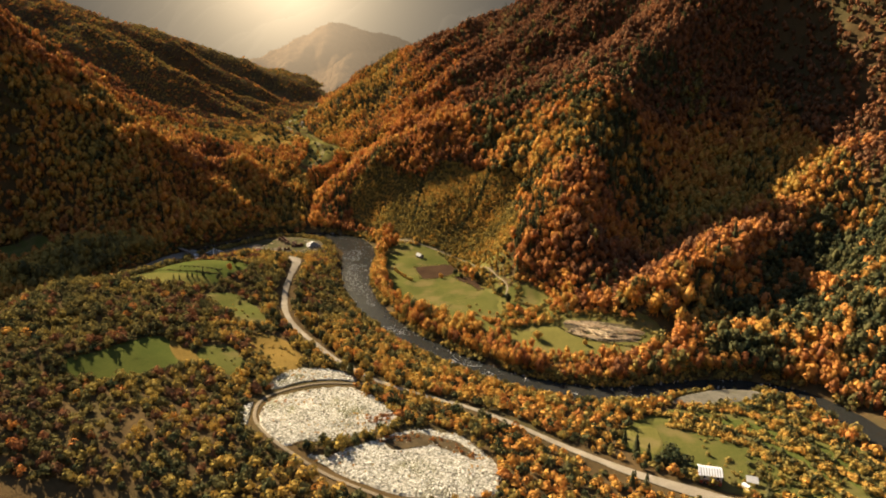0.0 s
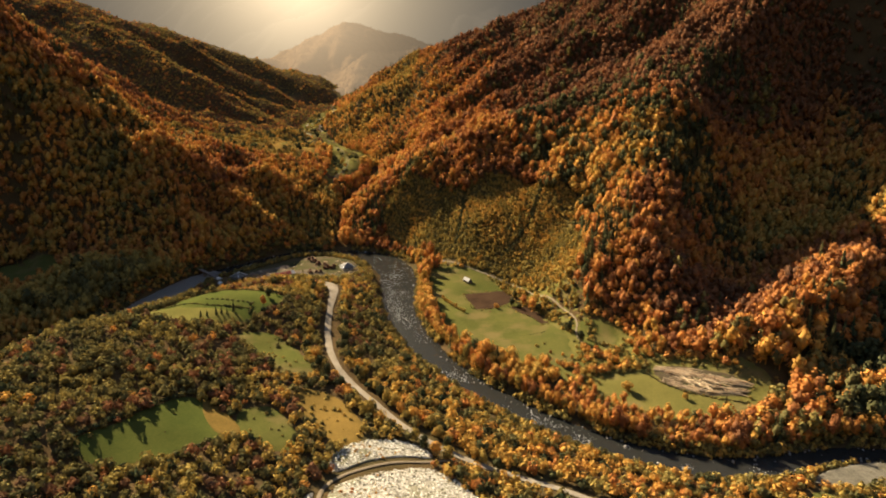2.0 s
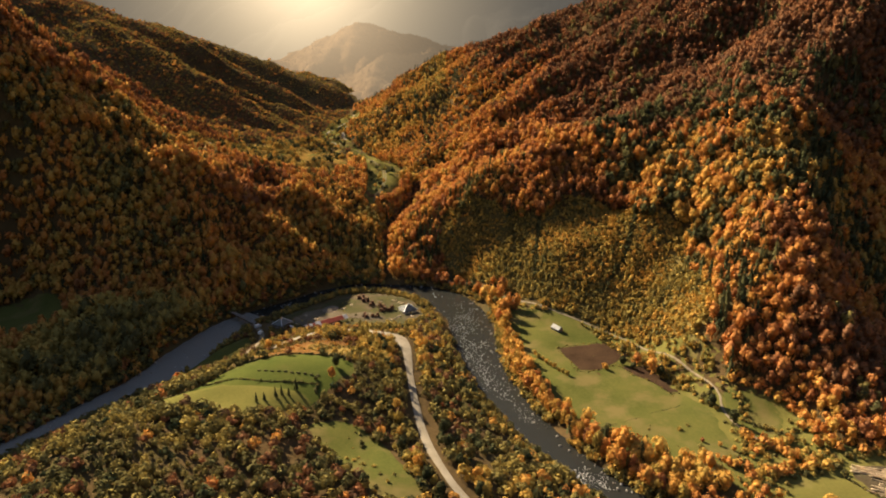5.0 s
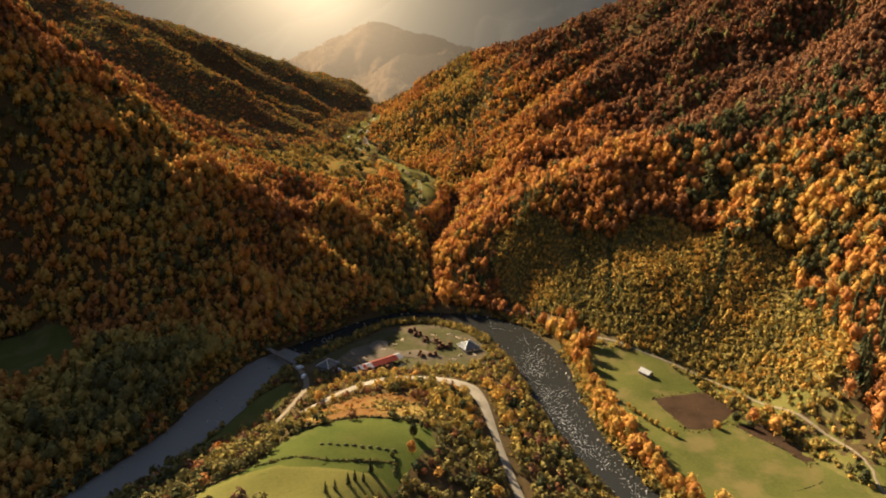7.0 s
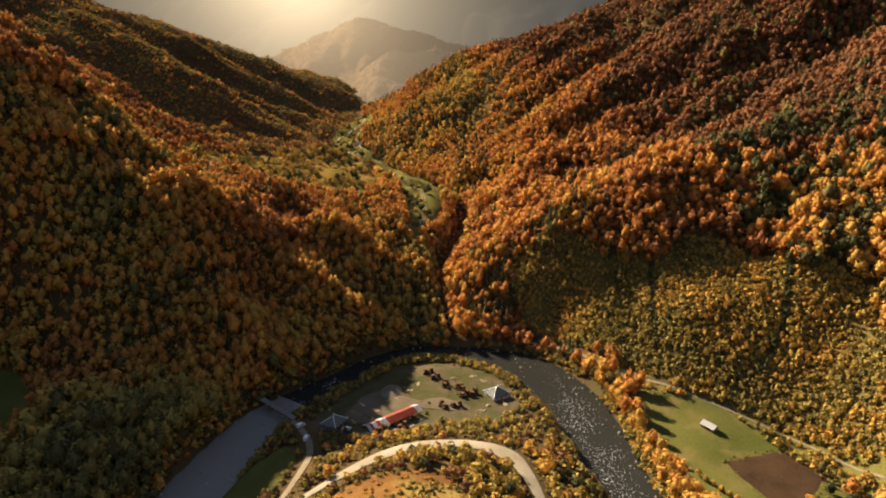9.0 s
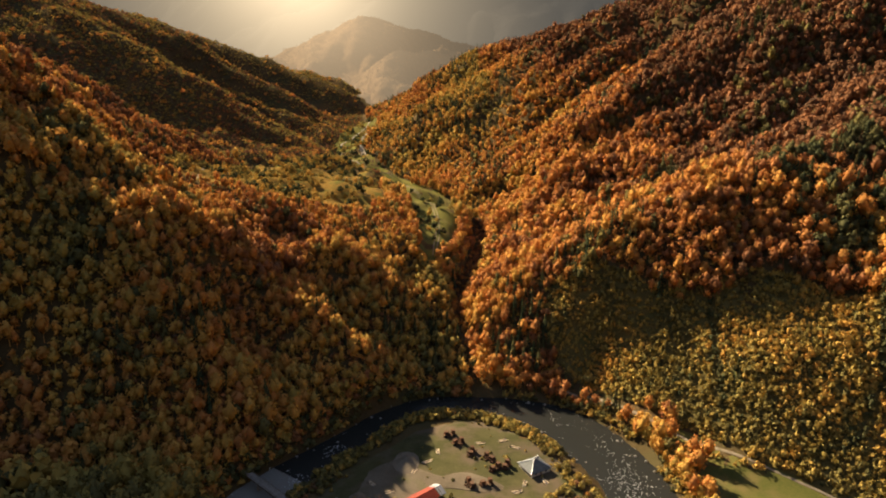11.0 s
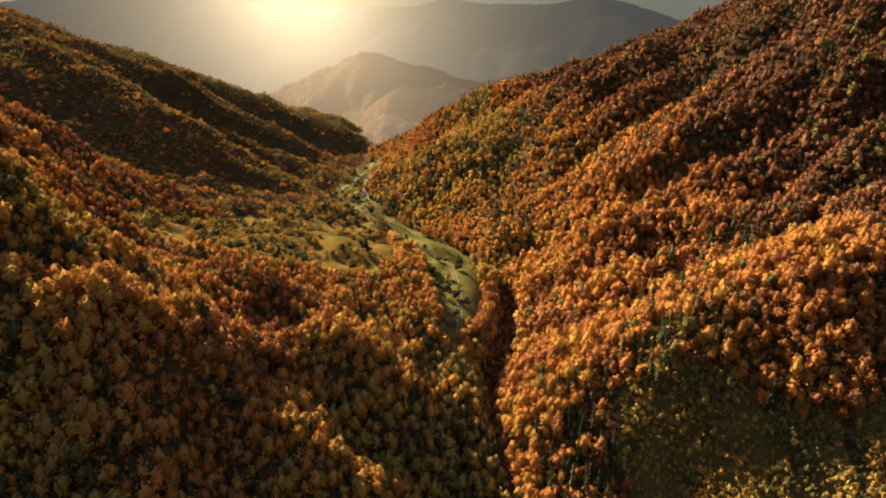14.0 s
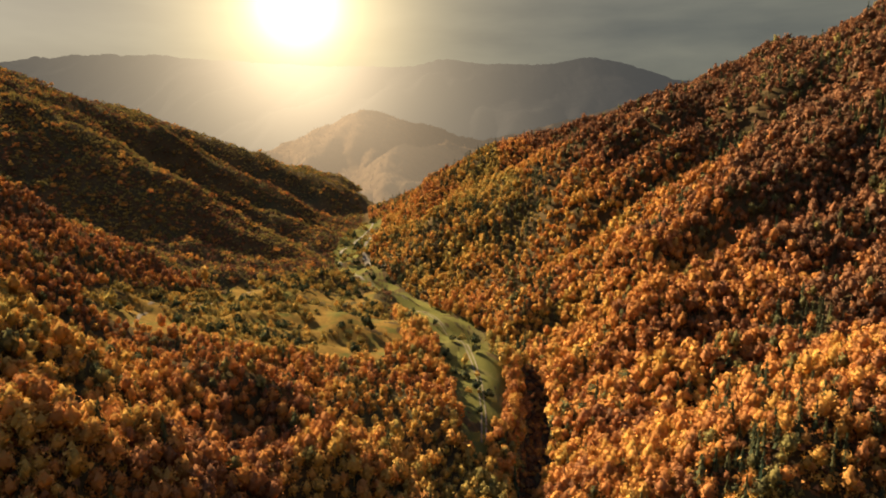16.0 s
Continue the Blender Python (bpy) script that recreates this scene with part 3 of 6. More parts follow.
def field(name, poly, mat, label, category="meadow", lift=0.3, rings=9):
    """A draped patch with a soft outline."""
    edge = np.array(closed(poly))
    c = edge.mean(0)
    edge = np.array([[c[0] + (p[0] - c[0]) * (0.97 + 0.09 * f), c[1] + (p[1] - c[1]) * (0.97 + 0.09 * f)] for p, f in zip(edge, value_noise(edge[:, 0], edge[:, 1], 6, 5))])
    k = np.linspace(1, 0.02, rings)
    x = c[0] + (edge[None, :, 0] - c[0]) * k[:, None]
    y = c[1] + (edge[None, :, 1] - c[1]) * k[:, None]
    up = np.full(k.shape, lift)
    up[0] = 0.02
    z = land(x, y) + up[:, None]
    i = np.arange(x.size).reshape(x.shape)
    j = np.roll(i, -1, axis=1)
    f = np.stack([i[:-1], j[:-1], j[1:], i[1:]], -1).reshape(-1, 4)
    return tagged(mesh_object(name, np.stack([x, y, z], -1).reshape(-1, 3), f, mat, shade=True), label, category, kind="structure")


tagged(ribbon("water", RIVER, water_mat, level=0.0, step=6, extra=9, across=6), "dark rippled mountain river with white riffles", "river", kind="structure")

tagged(ribbon("shallows", [p for p in RIVER if -520 < p[0] < -232 and p[1] < 612], shallow_mat, level=0.03, step=6, extra=4, across=6), "shallow water over gravel in the western arm, sky reflection painted pale", "river", kind="structure")

# roads and tracks (x, y, width)
ROAD = [(-222, 505, 4.0), (-208, 514, 5.0), (-196, 521, 6.0), (-184, 529, 7.5), (-170, 536, 9.0), (-154, 541, 11.0), (-141, 541, 13.0), (-130, 535, 12.5), (-124, 520, 7.5), (-121, 500, 4.6), (-119, 478, 3.9), (-112, 425, 3.9), (-101, 383, 3.9), (-88, 362, 3.9), (-73, 343, 3.9), (-56, 321, 3.9), (-36, 305, 3.9), (-13, 297, 3.9), (10, 291, 3.9),
        (28, 280, 3.9), (47, 267, 4.3), (65, 253, 4.7), (80, 241, 5.5), (95, 233, 7), (112, 226, 7.8), (140, 214, 4.7), (170, 190, 3.9), (190, 150, 3.9), (190, 60, 3.9)]
YARD_ROAD = [(-240, 590, 2.6), (-232, 576, 2.8), (-223, 562, 3.2), (-219, 545, 3.2), (-222, 528, 3.4), (-226, 512, 3.0), (-235, 490, 2.2), (-246, 460, 2.0)]
RING = [(-38, 300, 1.6), (-48, 295, 1.6), (-61, 292.5, 1.6), (-71, 288, 1.6), (-80, 283, 1.6), (-86, 275, 1.6), (-86.5, 264, 1.6), (-83, 250, 1.6), (-72, 236, 1.6), (-62, 228, 1.6), (-50, 219, 1.6), (-30, 208, 1.6), (-10, 200, 1.6)]
HILL_PATH = [(-97, 681, 1.5), (-80, 667, 1.6), (-64, 645, 1.5), (-47, 622, 1.4), (-27, 603, 1.3), (-4, 581, 1.1), (16, 562, 1.0), (34, 525, 1.0), (52, 480, 1.0), (46, 462, 1.3), (52, 440, 1.5), (62, 425, 1.3)]
VALLEY_ROAD = [(-236, 1100, 2.2), (-258, 1120, 2.6), (-270, 1140, 3.0), (-287, 1200, 3.4), (-302, 1255, 4.2), (-311, 1300, 4.0), (-306, 1335, 3.2), (-296, 1380, 3.0), (-290, 1420, 3.2), (-281, 1475, 3.0)]
STREAM_BED = [(-248, 1205, 7.0), (-262, 1240, 8.0), (-276, 1275, 6.0), (-286, 1310, 4.0), (-280, 1360, 4.0), (-270, 1410, 3.0)]
WHEEL_TRACK = [(-171, 812, 0.9), (-168, 850, 0.9), (-168, 900, 0.9), (-174, 950, 0.9), (-192, 1005, 0.9), (-216, 1052, 0.9), (-244, 1100, 0.9), (-258, 1140, 0.9)]
WHEEL_TRACK_2 = [(p[0] - 2.4, p[1] - 1.0, p[2]) for p in WHEEL_TRACK]
SADDLE_PATH = [(-352, 838, 2.0), (-362, 870, 2.0), (-372, 915, 1.8), (-350, 965, 1.8), (-330, 1040, 1.8)]
for n, l in (("road", ROAD), ("road", YARD_ROAD), ("road", RING), ("road", HILL_PATH), ("road", VALLEY_ROAD), ("stream_bed", STREAM_BED), ("road", WHEEL_TRACK), ("road", WHEEL_TRACK_2), ("road", SADDLE_PATH)):
    tagged(ribbon(n, l, track_mat if l is YARD_ROAD or l is RING or l is HILL_PATH or l is WHEEL_TRACK or l is WHEEL_TRACK_2 or l is SADDLE_PATH else dirt_mat, lift=0.45, step=4, wobble=0.25), "pale gravel bed of the valley stream" if l is STREAM_BED else "pale unpaved gravel road with worn edges", "stream bed" if l is STREAM_BED else "road", kind="structure")

# open ground
PAD_1 = [(-65, 231), (-77, 243), (-83, 257), (-83, 274), (-75, 281), (-61, 287), (-46, 291), (-35, 285), (-22, 266), (-22, 256), (-36, 245), (-47, 239), (-59, 238)]
PAD_TOP = [(-88, 285), (-85, 298), (-74, 308), (-58, 311), (-47, 305), (-45, 299), (-56, 298), (-72, 292), (-83, 284)]
PAD_WEST = [(-91, 252), (-92, 264), (-89, 272), (-88, 262), (-85, 248), (-86, 244)]
PAD_2 = [(-57, 228), (-46, 228), (-38, 237), (-28, 243), (-19, 252), (-4, 258), (8, 257), (24, 236), (22, 219), (8, 208), (-10, 206), (-28, 211), (-42, 219)]
FIELD_A = [(-180, 272), (-172, 286), (-164, 309), (-153, 327), (-134, 316), (-121, 301), (-136, 292), (-151, 272), (-164, 264)]
FIELD_B = [(-163, 408), (-146, 419), (-129, 408), (-114, 380), (-104, 364), (-122, 360), (-139, 380)]
FIELD_TOP = [(-214, 438), (-206, 459), (-179, 472), (-151, 471), (-144, 455), (-153, 444), (-160, 427), (-170, 414), (-190, 405), (-216, 408), (-232, 395), (-235, 410)]
BRACKEN = [(-211, 476), (-203, 503), (-186, 512), (-164, 512), (-150, 497), (-148, 481), (-169, 477), (-195, 466)]
EAST_FIELD = [(-54, 609), (-40, 606), (-20, 595), (-8, 583), (5, 558), (17, 520), (34, 490), (44, 455), (40, 425), (25, 416), (6, 418), (-18, 436), (-38, 470), (-48, 510), (-54, 555)]
SMALL_FIELD = [(50, 478), (66, 470), (76, 455), (68, 442), (52, 434), (48, 450)]
LOW_FIELD = [(40, 393), (60, 404), (80, 405), (100, 402), (124, 380), (117, 370), (95, 360), (72, 365), (46, 379)]
LOG_YARD = [(80, 412), (95, 413), (112, 404), (128, 391), (127, 379), (111, 379), (98, 381), (83, 391)]
GOLD_PATCH = [(-116, 346), (-97, 352), (-76, 322), (-75, 303), (-88, 303), (-102, 322)]
GREEN_PATCH = [(-120, 330), (-108, 318), (-100, 300), (-112, 292), (-128, 306), (-134, 322)]
SOUTH_MEADOW = [(82, 262), (90, 288), (112, 296), (122, 304), (150, 311), (166, 315), (182, 302), (196, 268), (201, 238), (190, 218), (165, 212), (150, 220), (125, 230), (116, 234), (98, 246)]
GOLD_PLOT = [(88, 285), (106, 287), (106, 272), (98, 256), (91, 261)]
SOUTH_STRIP = [(125, 297), (140, 291), (151, 273), (157, 250), (161, 238), (170, 241), (168, 260), (164, 281), (148, 296)]
BANK_STRIP = [(173, 274), (180, 271), (183, 248), (181, 232), (175, 236), (173, 256)]
VERGE = [(-62, 646), (-28, 607), (10, 572), (38, 537), (56, 507), (58, 484), (48, 486), (30, 497), (17, 525), (2, 562), (-20, 592), (-52, 612)]
CORRIDOR = [(38, 492), (52, 484), (52, 432), (68, 440), (76, 432), (62, 422), (46, 418), (40, 440), (42, 466)]
LOG_CLEAR = [(74, 412), (84, 423), (104, 421), (126, 404), (126, 392), (112, 402), (95, 412), (82, 410)]
LOWER_TERRACE = [(-216, 408), (-232, 395), (-235, 410), (-214, 436), (-190, 431), (-165, 433), (-160, 427), (-170, 414), (-190, 405)]
GRAVEL_BAR = [(120, 309), (130, 317), (144, 324), (156, 327), (168, 328), (177, 323), (176, 315), (160, 310), (140, 305)]
VALLEY_LOW = [(-182, 800), (-186, 850), (-192, 920), (-206, 985), (-222, 1030), (-190, 1062), (-160, 1036), (-152, 975), (-151, 905), (-157, 850), (-172, 805)]
GORGE = [(-162, 780), (-150, 780), (-131, 845), (-127, 885), (-126, 925), (-137, 930), (-137, 890), (-146, 845), (-157, 800)]
VALLEY_MID = [(-172, 1040), (-214, 1024), (-242, 1075), (-272, 1130), (-292, 1180), (-318, 1250), (-284, 1285), (-252, 1200), (-225, 1130), (-190, 1075)]
VALLEY_TOP = [(-316, 1270), (-320, 1360), (-312, 1430), (-300, 1520), (-268, 1500), (-262, 1400), (-268, 1280)]
SADDLE = [(-386, 842), (-388, 862), (-392, 930), (-372, 985), (-340, 1060), (-318, 1130), (-296, 1190), (-270, 1130), (-240, 1050), (-222, 980), (-215, 920), (-235, 880), (-280, 862), (-325, 838), (-362, 826)]
WEST_MEADOW = [(-440, 620), (-405, 622), (-380, 604), (-364, 582), (-368, 552), (-390, 545), (-430, 560)]
RIVER_GREEN = [(-262, 484), (-255, 520), (-246, 548), (-234, 560), (-225, 552), (-231, 526), (-245, 495)]
YARD = [(-228, 572), (-215, 598), (-198, 622), (-172, 650), (-140, 648), (-118, 618), (-108, 590), (-120, 576), (-165, 562), (-200, 555)]
SLASH = [(-108, 706), (-99, 738), (-61, 712), (-41, 692), (10, 680), (45, 652), (66, 628), (84, 590), (72, 540), (56, 505), (38, 535), (10, 570), (-28, 605), (-54, 640), (-80, 672)]

field("meadow", FIELD_A, lush_mat, "small bright green hedged hay meadow")
# Dark earth laid on the gorge floor paints the shade down there.
field("gorge_bed", GORGE, plough_mat, "bare bed of the gorge stream, darkened for its shade", "gorge")
field("meadow", [(-150, 329), (-136, 318), (-123, 302), (-132, 296), (-141, 306), (-148, 318)], dry_grass_mat, "golden mown end of the small hay meadow", lift=0.46)
field("meadow", FIELD_B, grass_mat, "green sloping meadow among scrub")
field("meadow", LOWER_TERRACE, pasture_mat, "olive-gold lower half of the terrace meadow", lift=0.46)
field("meadow", [(22, 500), (52, 488), (72, 470), (84, 450), (82, 427), (104, 421), (134, 404), (146, 386), (136, 374), (110, 362), (62, 362), (34, 388), (18, 430)], pasture_mat, "rough tussocky grass at the forest's foot", lift=0.14, rings=14)
field("meadow", VERGE, pasture_mat, "strip of rough grass along the hill path", lift=0.14, rings=12)
field("meadow", CORRIDOR, pasture_mat, "rough grass along the path below the forest")
field("meadow", GOLD_PLOT, pasture_mat, "golden dry plot among spruces", lift=0.46)
field("meadow", BANK_STRIP, lush_mat, "narrow green strip between shrub rows", lift=0.46)
field("meadow", FIELD_TOP, lush_mat, "bright green terrace meadow above the river bend")
field("meadow", BRACKEN, bracken_mat, "rust-brown bracken strip beside the road bend")
field("meadow", EAST_FIELD, grass_mat, "wide green riverside meadow with dry patches", rings=16)
field("meadow", SMALL_FIELD, grass_mat, "little green meadow at the forest's foot")
field("meadow", LOW_FIELD, pasture_mat, "green meadow beside the log yard")
field("meadow", GOLD_PATCH, dry_grass_mat, "golden dry grass patch among scrub")
field("meadow", GREEN_PATCH, grass_mat, "narrow green meadow patch")
field("meadow", SOUTH_MEADOW, grass_mat, "grassy plot around the roadside house")
field("meadow", SOUTH_STRIP, lush_mat, "long green strip between shrub rows", lift=0.46)
field("gravel_bank", GRAVEL_BAR, bar_mat, "dull grey gravel bar beside the river", "gravel bar")
field("meadow", VALLEY_LOW, pasture_mat, "pale green valley meadow with wheel tracks", rings=12)
field("meadow", VALLEY_MID, pasture_mat, "narrow pale green meadow up the side valley")
field("meadow", VALLEY_TOP, pasture_mat, "distant pale green valley floor")
field("meadow", SADDLE, saddle_mat, "dry golden clearing on the wooded saddle", rings=20)
field("meadow", WEST_MEADOW, grass_mat, "shaded green meadow at the hill's foot")
field("meadow", RIVER_GREEN, grass_mat, "dark green grass strip along the river")
field("yard_ground", YARD, surface("yard_soil", (0.040, 0.042, 0.016), (0.085, 0.072, 0.032), 0.09, 1.2, stain=((0.095, 0.070, 0.044), 0.06, 0.46)), "trodden earth and grass of the sawmill yard", "yard")
field("young_growth_ground", SLASH, surface("young_growth", (0.070, 0.056, 0.020), (0.165, 0.118, 0.038), 0.07, 0.7, stain=((0.055, 0.066, 0.024), 0.05, 0.58)), "olive undergrowth of the clear-cut slope", "slope", rings=22)
field("gravel_field", PAD_1, gravel_mat, "white gravel field strewn with pale stones", "gravel", lift=0.5)
field("gravel_field", PAD_2, gravel_mat, "white gravel field with a brown scar", "gravel", lift=0.5)
field("gravel_field", PAD_TOP, gravel_mat, "small white gravel field above the ring track", "gravel", lift=0.5)
field("gravel_field", PAD_WEST, gravel_mat, "sliver of white gravel outside the ring track", "gravel", lift=0.5)
field("weed_patch", [(-28, 242), (-22, 247), (-14, 253), (-2, 252), (7, 251), (16, 242), (13, 238), (9, 239), (3, 244), (-4, 245), (-13, 241), (-22, 234)], weed_mat, "brown weedy scar across the gravel", "scar", lift=0.68)
field("yard_sand", [(-206, 592), (-203, 606), (-192, 618), (-184, 612), (-176, 604), (-168, 600), (-160, 604), (-150, 600), (-138, 592), (-146, 586), (-160, 590), (-172, 592), (-188, 580), (-200, 572), (-212, 574)], surface("yard_sand", (0.085, 0.066, 0.042), (0.15, 0.118, 0.080), 0.08, 1.3, stain=((0.09, 0.085, 0.035), 0.05, 0.60)), "pale trodden sand in the sawmill yard", "yard", lift=0.46)
field("meadow", LOG_YARD, surface("bark_litter", (0.036, 0.028, 0.016), (0.095, 0.072, 0.042), 0.12, 1.2, stain=((0.07, 0.07, 0.024), 0.09, 0.55)), "bare brown earth under stacked logs", "yard", lift=0.42)
field("plough_patch", [(-27, 546), (-26.5, 547), (-12, 551), (6, 556), (7, 555.5), (11, 545), (18, 538), (18, 536), (9, 525), (-5, 514), (-6, 513), (-18, 512.5), (-19, 513), (-22, 526)], plough_mat, "brown ploughed patch in the meadow", "field", lift=0.42)
field("plough_patch", [(7, 520), (8, 521), (24, 518), (25, 517), (30, 498), (34, 487), (33, 485), (27, 484), (23, 497), (13, 508)], plough_mat, "brown strip of bare earth in the meadow", "field", lift=0.42)
OPEN = [PAD_1, PAD_2, FIELD_A, FIELD_B, FIELD_TOP, BRACKEN, EAST_FIELD, SMALL_FIELD, LOW_FIELD, LOG_YARD, GOLD_PATCH, GREEN_PATCH, SOUTH_MEADOW, SOUTH_STRIP, GRAVEL_BAR,
        VALLEY_LOW, VALLEY_MID, VALLEY_TOP, SADDLE, WEST_MEADOW, RIVER_GREEN, YARD, PAD_TOP, PAD_WEST, GORGE, VERGE, CORRIDOR, LOG_CLEAR]
FOOT_CLEAR = [(26, 508), (54, 486), (72, 470), (84, 450), (82, 427), (104, 421), (134, 404), (150, 386), (140, 372), (110, 360), (60, 358), (30, 385), (16, 430)]
TRACKS = [ROAD, YARD_ROAD, RING, HILL_PATH, VALLEY_ROAD]


# ---- far hills and horizon ----
def far_hill(name, crest, depth, mat, label, rough, seed):
    """A long ridge: crest heights along x, sloping down towards the valley."""
    pts = np.array(along(smooth(crest, 1), 11))
    k = np.linspace(0, 1, 60)
    x = np.repeat(pts[:, 0:1], len(k), 1) + (k - 0.0) * 0
    y = pts[:, 1:2] - k[None, :] * depth
    fall = (1 - k) ** 1.25
    z = pts[:, 2:3] * fall[None, :] + 60 * (1 - fall[None, :])
    spur = value_noise(x + 0.25 * y, y * 0.35, rough, seed) - 0.5 + 0.5 * (value_noise(x - 0.3 * y, y * 0.4, rough * 0.4, seed + 1) - 0.5)
    spur = spur + 0.3 * (value_noise(x - 0.2 * y, y * 0.3, rough * 0.22, seed + 5) - 0.5)
    z = z + spur * 0.75 * rough * np.sin(np.pi * np.clip(k * 0.94, 0, 1))[None, :] + (value_noise(x, y, 14, seed + 2) - 0.5) * 9 + (value_noise(x, y, 90, seed + 3) - 0.5) * 14
    i = np.arange(x.size).reshape(x.shape)
    f = np.stack([i[:-1, :-1], i[:-1, 1:], i[1:, 1:], i[1:, :-1]], -1).reshape(-1, 4)
    hill = tagged(mesh_object(name, np.stack([x, y, z], -1).reshape(-1, 3), f, mat, shade=True), label, "mountain", kind="structure")
    return hill, x, y, z


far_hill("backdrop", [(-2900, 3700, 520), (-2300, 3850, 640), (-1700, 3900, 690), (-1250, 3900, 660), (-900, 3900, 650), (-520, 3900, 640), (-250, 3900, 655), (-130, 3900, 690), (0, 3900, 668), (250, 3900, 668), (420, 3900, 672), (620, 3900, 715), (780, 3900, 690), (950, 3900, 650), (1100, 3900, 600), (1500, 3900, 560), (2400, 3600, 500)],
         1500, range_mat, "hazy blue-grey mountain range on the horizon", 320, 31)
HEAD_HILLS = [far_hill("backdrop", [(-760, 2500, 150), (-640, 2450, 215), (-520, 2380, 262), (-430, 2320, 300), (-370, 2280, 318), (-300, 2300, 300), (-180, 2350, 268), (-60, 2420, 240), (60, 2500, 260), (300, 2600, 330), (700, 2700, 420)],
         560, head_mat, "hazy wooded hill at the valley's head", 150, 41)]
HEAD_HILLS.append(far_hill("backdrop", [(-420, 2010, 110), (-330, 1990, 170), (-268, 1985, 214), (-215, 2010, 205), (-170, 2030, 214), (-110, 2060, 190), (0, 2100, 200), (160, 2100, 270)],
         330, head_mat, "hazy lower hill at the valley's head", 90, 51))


# ---- trees ----
def ico():
    t = (1 + 5 ** 0.5) / 2
    v = np.array([(-1, t, 0), (1, t, 0), (-1, -t, 0), (1, -t, 0), (0, -1, t), (0, 1, t), (0, -1, -t), (0, 1, -t), (t, 0, -1), (t, 0, 1), (-t, 0, -1), (-t, 0, 1)], float)
    f = np.array([(0, 11, 5), (0, 5, 1), (0, 1, 7), (0, 7, 10), (0, 10, 11), (1, 5, 9), (5, 11, 4), (11, 10, 2), (10, 7, 6), (7, 1, 8),
                  (3, 9, 4), (3, 4, 2), (3, 2, 6), (3, 6, 8), (3, 8, 9), (4, 9, 5), (2, 4, 11), (6, 2, 10), (8, 6, 7), (9, 8, 1)])
    return v / np.linalg.norm(v[0]), f


def octa():
    v = np.array([(1, 0, 0), (0, 1, 0), (-1, 0, 0), (0, -1, 0), (0, 0, 1), (0, 0, -1)], float)
    return v, np.array([(0, 1, 4), (1, 2, 4), (2, 3, 4), (3, 0, 4), (1, 0, 5), (2, 1, 5), (3, 2, 5), (0, 3, 5)])


def leaf_clumps(rng, lobes, count, size):
    """Small bent leaf clumps over a set of lobes (centre, radius); each is one loose triangle."""
    c = np.array([l[0] for l in lobes])
    r = np.array([l[1] for l in lobes])
    pick = rng.choice(len(lobes), count * 3, p=r ** 2 / (r ** 2).sum())
    d = rng.normal(size=(count * 3, 3))
    d /= np.linalg.norm(d, axis=1)[:, None]
    p = c[pick] + d * (r[pick] * rng.uniform(0.82, 1.12, count * 3))[:, None]
    deep = np.min(np.linalg.norm(p[:, None] - c[None], axis=2) / r[None], axis=1)
    order = np.argsort(-(deep + 0.25 * (p[:, 2] > 0.4) + 0.2 * rng.random(count * 3)))[:count]
    p, d = p[order], d[order]
    n = d + rng.normal(size=d.shape) * 0.28
    n /= np.linalg.norm(n, axis=1)[:, None]
    a = np.cross(n, rng.normal(size=n.shape))
    a /= np.linalg.norm(a, axis=1)[:, None]
    b = np.cross(n, a)
    s = size * rng.uniform(0.65, 1.35, count)[:, None]
    tri = np.stack([p + a * s, p + (-0.5 * a + 0.87 * b) * s, p + (-0.5 * a - 0.87 * b) * s * rng.uniform(0.6, 1.1, count)[:, None]], 1)
    return tri.reshape(-1, 3), np.arange(count * 3).reshape(-1, 3)


def broadleaf(seed, leaves, lobes_n=5, tall=1.25, size=0.36, core=True, trunk=True, rise=0.0):
    """A crown of leaf clumps on several lobes over a dark inner body, drawn up by rise, on a tapered trunk; about 1 in radius, standing on 0."""
    rng = np.random.default_rng(seed)
    lobes = [(np.array([0, 0, 1.45 * tall]), 0.62)]
    for k in range(lobes_n):
        a = 2 * math.pi * (k + rng.random() * 0.6) / lobes_n
        d = rng.uniform(0.35, 0.6)
        lobes.append((np.array([d * math.cos(a), d * math.sin(a), tall * (0.62 + 0.85 * ((k * 0.618 + rng.random() * 0.25) % 1))]), rng.uniform(0.38, 0.58)))
    up = 1 + rise / (1.45 * tall)
    lobes = [(c * np.array([1, 1, up]), r) for c, r in lobes]
    v, f = leaf_clumps(rng, lobes, leaves, size)
    if core:
        cv, cf = octa()
        cv = (cv * np.array([0.80, 0.80, 0.66 * tall]) * rng.uniform(0.85, 1.1, (6, 1)) + np.array([0, 0, 1.12 * tall])) * np.array([1, 1, up])
        f = np.vstack([f, cf + len(v)])
        v = np.vstack([v, cv])
    if trunk:
        tv = np.array([(0.09 * math.cos(a), 0.09 * math.sin(a), -0.3) for a in (0, 2.1, 4.2)] + [(0, 0, 1.3 * tall + rise)])
        f = np.vstack([f, np.array([(0, 1, 3), (1, 2, 3), (2, 0, 3)]) + len(v)])
        v = np.vstack([v, tv])
    return v, f


